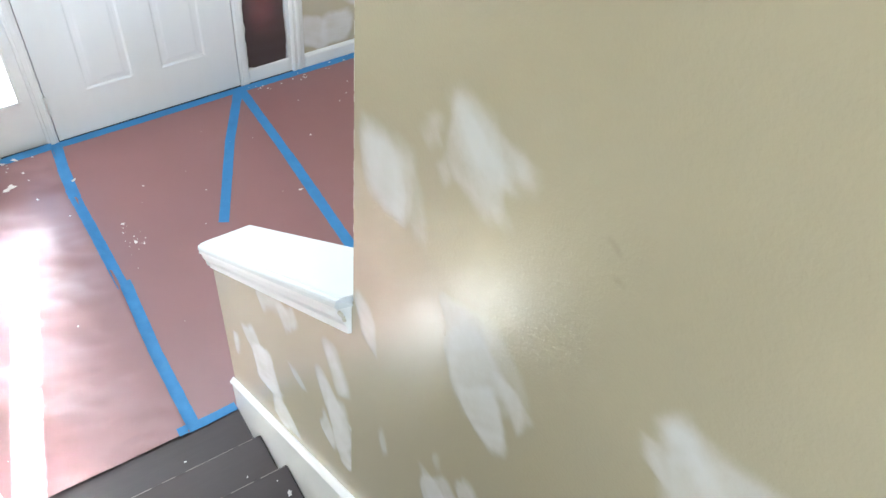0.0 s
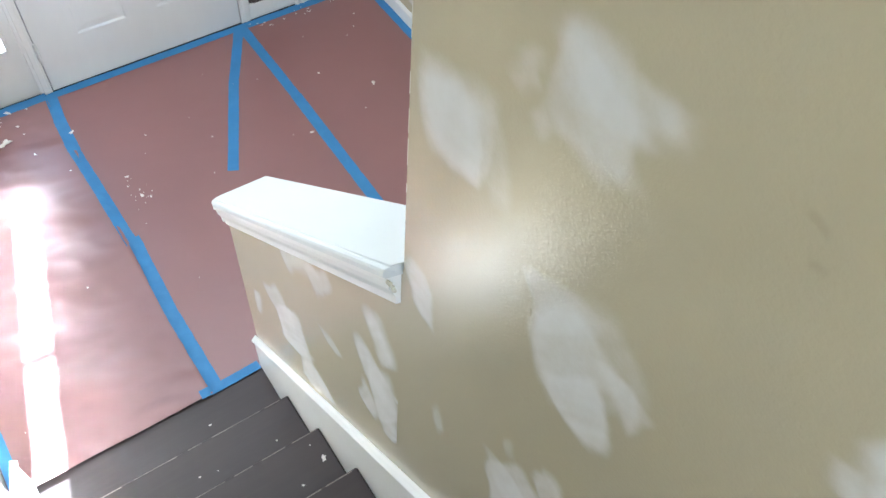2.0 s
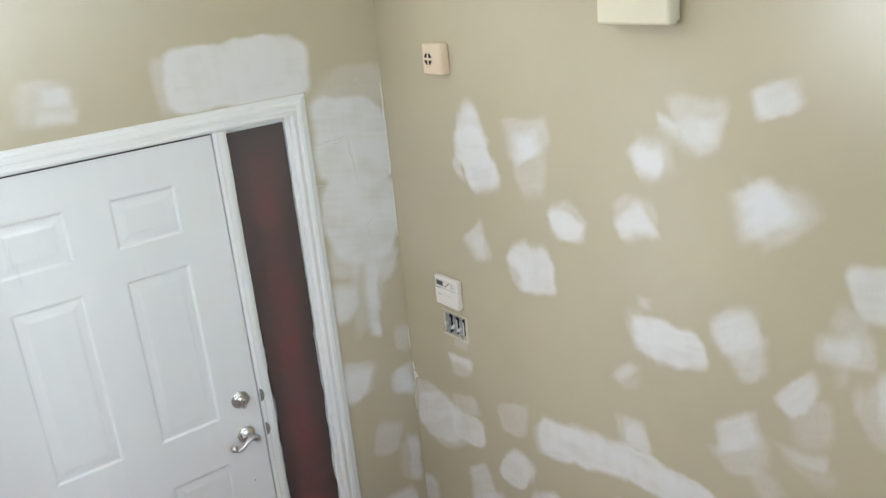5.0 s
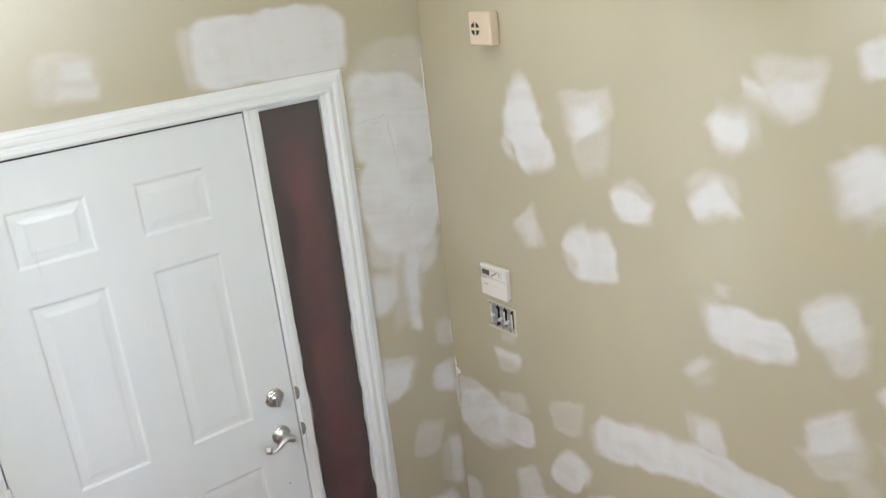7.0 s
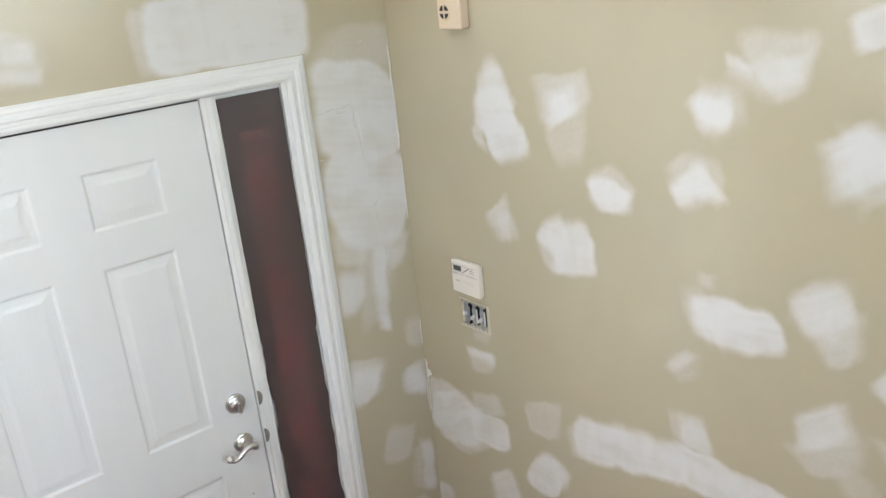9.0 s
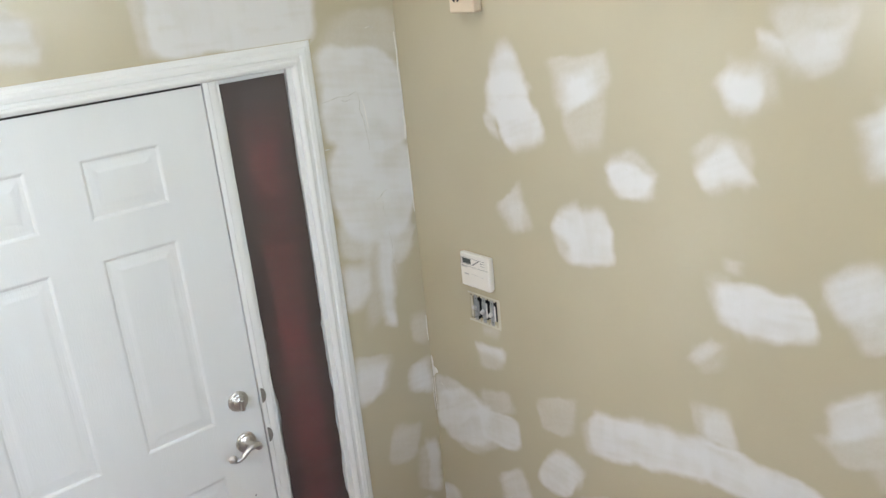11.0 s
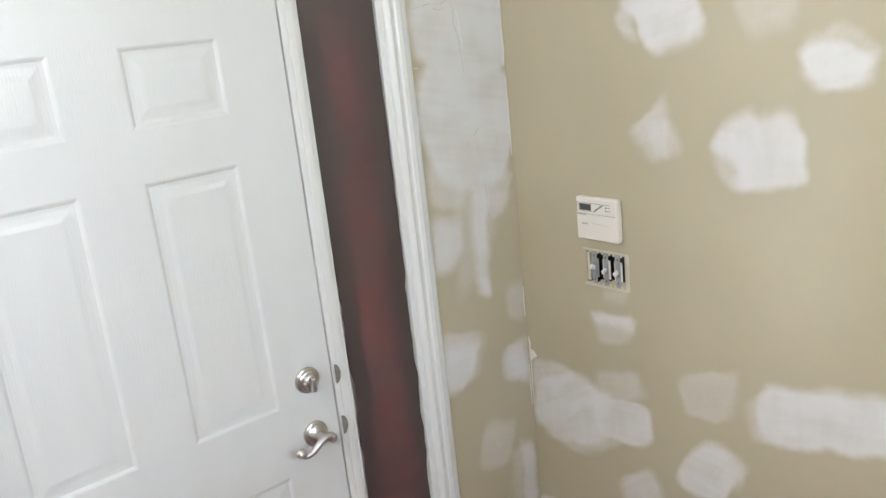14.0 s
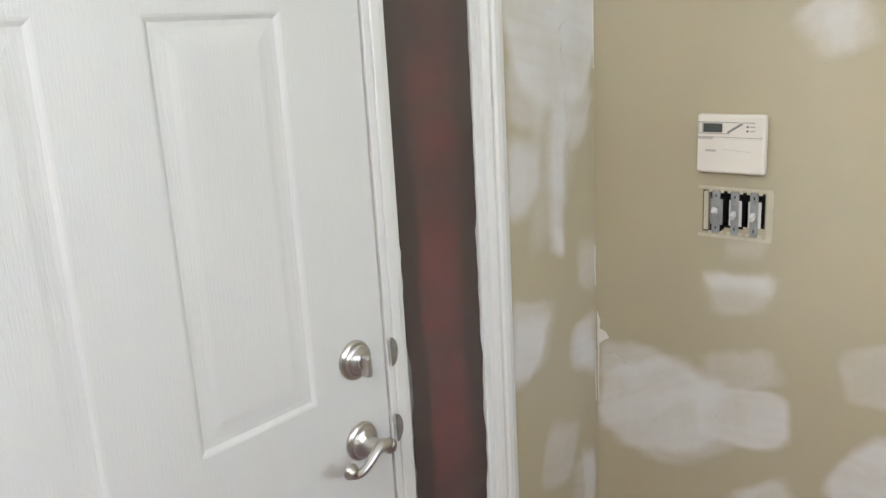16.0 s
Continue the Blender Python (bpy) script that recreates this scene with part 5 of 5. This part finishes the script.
for x, y, s in ((-1.925, -0.20, 0.05), (-1.845, -0.34, 0.017), (-0.561, -0.502, 0.020), (-0.372, -0.695, 0.030), (-0.77, -0.822, 0.022), (-1.563, -0.648, 0.022), (-1.55, -0.774, 0.026), (-1.52, -0.80, 0.014),
                (-0.309, -0.999, 0.012), (-0.088, -1.229, 0.018), (-1.92, -0.05, 0.028), (-1.868, -0.045, 0.034), (-1.67, -0.283, 0.028), (-2.311, -0.762, 0.040), (-2.132, -0.74, 0.016), (-2.05, -0.06, 0.02)):
    paint_chip(x, y, s)
for x, y, s in ((-1.847, -0.196, 0.013), (-1.405, -0.464, 0.012), (-0.241, -1.40, 0.012), (-1.58, -0.70, 0.012), (-1.545, -0.74, 0.010), (-0.25, -0.30, 0.012), (-0.31, -0.34, 0.010), (-0.20, -0.22, 0.012),
                (-2.10, -0.10, 0.012), (-2.00, -0.09, 0.014), (-1.16, -0.62, 0.012), (-0.45, -0.075, 0.013), (-0.52, -0.08, 0.014), (-0.60, -0.085, 0.016), (-0.38, -0.07, 0.012), (-1.75, -0.5, 0.010), (-1.9, -1.1, 0.012), (-2.37, -1.1, 0.014)):
    paint_chip(x, y, s)
for x, y, i, s in ((-1.53, -2.33, 2, 0.026), (-1.62, -2.37, 2, 0.012), (-1.9, -2.3, 2, 0.01), (-1.75, -1.86, 0, 0.012), (-1.60, -2.12, 1, 0.010), (-1.86, -2.10, 1, 0.010), (-1.56, -2.55, 3, 0.012)):
    paint_chip(x, y, s, RISE * i + 0.001)

rnd = random.Random(77)
# crumbs swept against the tape, and a scatter of crumbled filler by the seam
for i in range(16):
    paint_chip(rnd.uniform(-0.70, -0.12), rnd.uniform(-0.10, -0.03), rnd.uniform(0.006, 0.016), None, rnd.uniform(0.3, 0.8))
for i in range(18):
    paint_chip(rnd.uniform(-2.34, -1.78), -0.05 - abs(rnd.gauss(0, 0.05)), rnd.uniform(0.006, 0.018), None, rnd.uniform(0.3, 0.8))
for i in range(14):
    paint_chip(-1.545 + rnd.gauss(0, 0.025), -0.76 + rnd.gauss(0, 0.045), rnd.uniform(0.003, 0.008))
for i in range(22):
    paint_chip(rnd.uniform(-2.3, -0.1), rnd.uniform(-1.6, -0.15), rnd.uniform(0.004, 0.008))
paint_chip(-1.945, -0.215, 0.06, None, 0.45)
paint_chip(-2.33, -0.98, 0.05, None, 0.25)
for i in range(26):
    step = rnd.randrange(0, 4)
    paint_chip(rnd.uniform(-2.1, SX1 - 0.02), NOSE_Y - RUN * (step - 1) - rnd.uniform(0.03, 0.2), rnd.uniform(0.004, 0.009), RISE * step + 0.001) if step else None

# ---- on the walls ----


def on_wall(name, y0, y1, z0, z1, label, category):
    return thing(name, (0.0, (y0 + y1) / 2, z0), label, category)


# alarm keypad
KY0, KY1, KZ0, KZ1 = -0.400, -0.259, 1.256, 1.376
e = on_wall("alarm_keypad", KY0, KY1, KZ0, KZ1, "off-white alarm keypad with a small grey display, on the wall", "keypad")
KD = 0.026
part("back_plate", boxed(-0.006, 0.0, KY0 + 0.004, KY1 - 0.004, KZ0 + 0.004, KZ1 - 0.004, 0.002), M_KEYPAD, e)
part("body", boxed(-KD, -0.006, KY0, KY1, KZ0, KZ1, 0.005, 3), M_KEYPAD, e)


def face_bar(name, y, z, wy, wz, m, d=0.0006, turn=0.0, thick=0.0006, parent=None):
    """A flat mark or inlay on the keypad's face; y runs from its left edge."""
    bm = bmesh.new()
    box(bm, -thick / 2, thick / 2, -wy / 2, wy / 2, -wz / 2, wz / 2)
    bmesh.ops.transform(bm, matrix=Matrix.Translation((-KD - d, KY1 - y, KZ1 - z)) @ pose(0, 0, 0, -turn, 0, 0), verts=bm.verts)
    return part(name, bm, m, parent or e)


face_bar("display", 0.034, 0.027, 0.040, 0.018, M_SCREEN, 0.0008)
for y, z, wy, wz in ((0.046, 0.0155, 0.086, 0.0012), (0.036, 0.0385, 0.066, 0.0012), (0.0045, 0.027, 0.0012, 0.022), (0.0115, 0.027, 0.001, 0.020)):
    face_bar("print_line", y, z, wy, wz, M_GREYLINE)
face_bar("print_stripe", 0.080, 0.027, 0.036, 0.0045, M_GREYLINE, turn=32)
face_bar("print_line", 0.108, 0.0155, 0.026, 0.0012, M_GREYLINE)
face_bar("flap_seam", 0.069, 0.0455, 0.136, 0.0010, M_GREYLINE)
face_bar("flap_grip", 0.018, 0.0480, 0.034, 0.0045, M_LIGHTLINE, 0.001, 0, 0.002)
face_bar("flap_crease", 0.085, 0.072, 0.06, 0.0007, M_LIGHTLINE, 0.0014, -4)
face_bar("label_bar", 0.031, 0.0735, 0.022, 0.0045, M_LIGHTLINE, 0.0016)
for z in (0.0235, 0.032):
    face_bar("indicator", 0.106, z, 0.0035, 0.0035, M_DARK, 0.001)
    face_bar("label_bar", 0.116, z, 0.010, 0.0014, M_GREYLINE)
part("flap", boxed(-KD - 0.0012, -KD + 0.002, KY0 + 0.003, KY1 - 0.003, KZ0 + 0.004, KZ1 - 0.049, 0.001), M_KEYPAD, e)
under(e)

# open switch box with three toggles, its cover plate taken off
SY0, SY1, SZ0, SZ1 = SWITCH
e = on_wall("light_switch", SY0, SY1, SZ0, SZ1, "three toggle light switches in an open black box, cover plate missing", "light switch")
bm = bmesh.new()
box(bm, 0.058, 0.062, SY0, SY1, SZ0, SZ1)
for a in ((SY0, SY0 + 0.002, SZ0, SZ1), (SY1 - 0.002, SY1, SZ0, SZ1), (SY0, SY1, SZ0, SZ0 + 0.002), (SY0, SY1, SZ1 - 0.002, SZ1)):
    box(bm, 0.001, 0.058, *a)
part("back_box", bm, M_BOX, e)
part("plaster_strip", boxed(-0.0008, 0.012, SY1 - 0.0125, SY1 - 0.002, SZ0 + 0.003, SZ1 - 0.003, 0.0008), M_RIM, e, "bare grey-beige strip beside the first switch")
for k in range(3):
    yc = SY1 - 0.030 - 0.0405 * k
    mid = (SZ0 + SZ1) / 2
    bm = boxed(-0.0030, -0.0018, yc - 0.0088, yc + 0.0088, SZ0 + 0.003, SZ1 - 0.003, 0.0005)
    box(bm, -0.0030, -0.0018, yc - 0.0068, yc + 0.0068, SZ0 - 0.002, SZ0 + 0.0032)
    box(bm, -0.0030, -0.0018, yc - 0.0068, yc + 0.0068, SZ1 - 0.0032, SZ1 + 0.002)
    sw = part("switch_yoke", bm, M_STEEL, e, "dull steel mounting strap")
    part("switch_body", boxed(0.0012, 0.03, yc - 0.0115, yc + 0.0105, mid - 0.027, mid + 0.026, 0.002), M_BOX, e, "black switch body")
    part("switch_flange", boxed(-0.0016, 0.0012, yc - 0.0142, yc + 0.0128, mid - 0.028, mid + 0.027, 0.001), M_SWITCH if k else M_STEEL, e)
    bm = boxed(-0.0050, -0.0030, yc - 0.0062, yc + 0.0062, mid - 0.015, mid + 0.015, 0.0008)
    part("toggle_guard", bm, M_STEEL, e)
    for z in (SZ0 + 0.010, SZ1 - 0.010):
        part("strap_slot", boxed(-0.0034, -0.0029, yc - 0.0012, yc + 0.0012, z - 0.003, z + 0.003), M_BOX, e)
        part("screw", lathe(bmesh.new(), [(0.003, 0), (0.003, 0.0012), (0.002, 0.0018)], pose(-0.0030, yc, z + (0.008 if z < mid else -0.008), 0, -90, 0), 10), M_STEEL, e)
    bm = bmesh.new()
    box(bm, -0.016, 0.0, -0.0045, 0.0045, -0.0065, 0.0065, 0.002)
    bmesh.ops.transform(bm, matrix=pose(-0.004, yc, mid, 0, (24, -24, -24)[k], 0), verts=bm.verts)
    part("toggle", bm, M_SWITCH, sw, "white toggle")
    for z in (SZ0, SZ1):
        for dy in (-0.0125, 0.0125):
            part("plaster_ear", boxed(-0.0026, -0.0014, yc + dy - 0.0040, yc + dy + 0.0040, z - 0.0035, z + 0.0030, 0.0005), M_RIM, e, "pale scalloped plaster ear")
under(e)
for o in list(e.children):
    for c in o.children:
        c.matrix_parent_inverse = Matrix.Identity(4)
# pale unpainted rim left by the missing plate
for a in ((SY0 - 0.014, SY1 + 0.010, SZ1 + 0.003, SZ1 + 0.009), (SY0 - 0.014, SY1 + 0.010, SZ0 - 0.012, SZ0 - 0.005), (SY0 - 0.016, SY0 - 0.003, SZ0 - 0.005, SZ1 + 0.003)):
    part("bare_rim", boxed(-0.0006, 0.0, *a), M_RIM, wall_right)

# small yellowed siren with a round cross grille
CY0, CY1, CZ0, CZ1 = -0.438, -0.330, 2.158, 2.262
e = on_wall("alarm_siren", CY0, CY1, CZ0, CZ1, "small yellowed plastic siren with a round slotted grille on the wall", "siren")
part("body", boxed(-0.036, 0.0, CY0, CY1, CZ0, CZ1, 0.006, 3), M_PEACH, e)
gy, gz = CY1 - 0.035, CZ0 + 0.052
g = part("grille", lathe(bmesh.new(), [(0.027, 0), (0.027, 0.0012), (0.025, 0.002), (0.020, 0.002)], pose(-0.0355, gy, gz, 0, -90, 0), 30), M_PEACH, e)
for a in range(4):
    bm = bmesh.new()
    n = 8
    pts2 = [(0.0065 * math.cos(radians(45 + 90 * a)), 0.0065 * math.sin(radians(45 + 90 * a)))]
    for i in range(n + 1):
        t = radians(90 * a + 12 + 66 * i / n)
        pts2.append((0.021 * math.cos(t), 0.021 * math.sin(t)))
    prism(bm, [(gy + p, gz + q) for p, q in pts2], "x", -0.0385, -0.0372)
    part("slot", bm, M_DARK, e)
under(e)

# door chime box
BY0, BY1, BZ0, BZ1 = -1.405, -1.165, 2.338, 2.56
e = on_wall("door_chime", BY0, BY1, BZ0, BZ1, "ivory plastic door chime box on the wall", "door chime")
part("base", boxed(-0.02, 0.0, BY0 + 0.008, BY1 - 0.008, BZ0 + 0.008, BZ1 - 0.008, 0.003), M_IVORY, e)
part("cover", boxed(-0.055, -0.015, BY0, BY1, BZ0, BZ1, 0.010, 4), M_IVORY, e)
under(e)

# ---- outside ----
setting(obj("ground", boxed(-60, 60, 0.15, 120, -0.4, -0.16), M_GRASS), "sunlit green lawn outside", "ground")
# unseen slab added to stop the sun entering by the high window
setting(obj("porch_roof", boxed(-3.2, 0.8, 0.15, 1.95, 3.62, 3.75, 0.01), M_CEIL), "unseen pale slab over the entry, added to keep sun off the high window", "roof")
setting(obj("pavement", boxed(-3.2, 0.8, 0.15, 1.55, -0.3, -0.13, 0.01), M_CONC), "pale concrete porch slab in the sun", "pavement")


def bush(x, y, size):
    rnd = random.Random(int(x * 77) + 5)
    verts, faces = [], []
    for i in range(900):
        d = Vector((rnd.gauss(0, 1), rnd.gauss(0, 1), abs(rnd.gauss(0, 1)))).normalized() * (rnd.random() ** 0.4) * size
        c = Vector((x, y, -0.12)) + Vector((d.x, d.y, d.z * 0.9)) * (0.8 + 0.35 * noise.noise(d * 3))
        a, b = Vector((rnd.gauss(0, 1), rnd.gauss(0, 1), rnd.gauss(0, 1))).normalized(), Vector((rnd.gauss(0, 1), rnd.gauss(0, 1), rnd.gauss(0, 1))).normalized()
        s = rnd.uniform(0.03, 0.06)
        n = len(verts)
        verts += [c - a * s, c + b * s * 0.5, c + a * s, c - b * s * 0.5]
        faces.append((n, n + 1, n + 2, n + 3))
    me = bpy.data.meshes.new("bush")
    me.from_pydata(verts, [], faces)
    me.materials.append(M_LEAF)
    tagged(new("bush", me), "leafy green bush beside the porch", "bush", "bushes outside")


for x, y, s in ((-2.2, 2.6, 0.6), (-1.2, 3.0, 0.7), (-3.1, 3.2, 0.8), (-2.0, 4.6, 1.0), (-0.2, 2.9, 0.6)):
    bush(x, y, s)
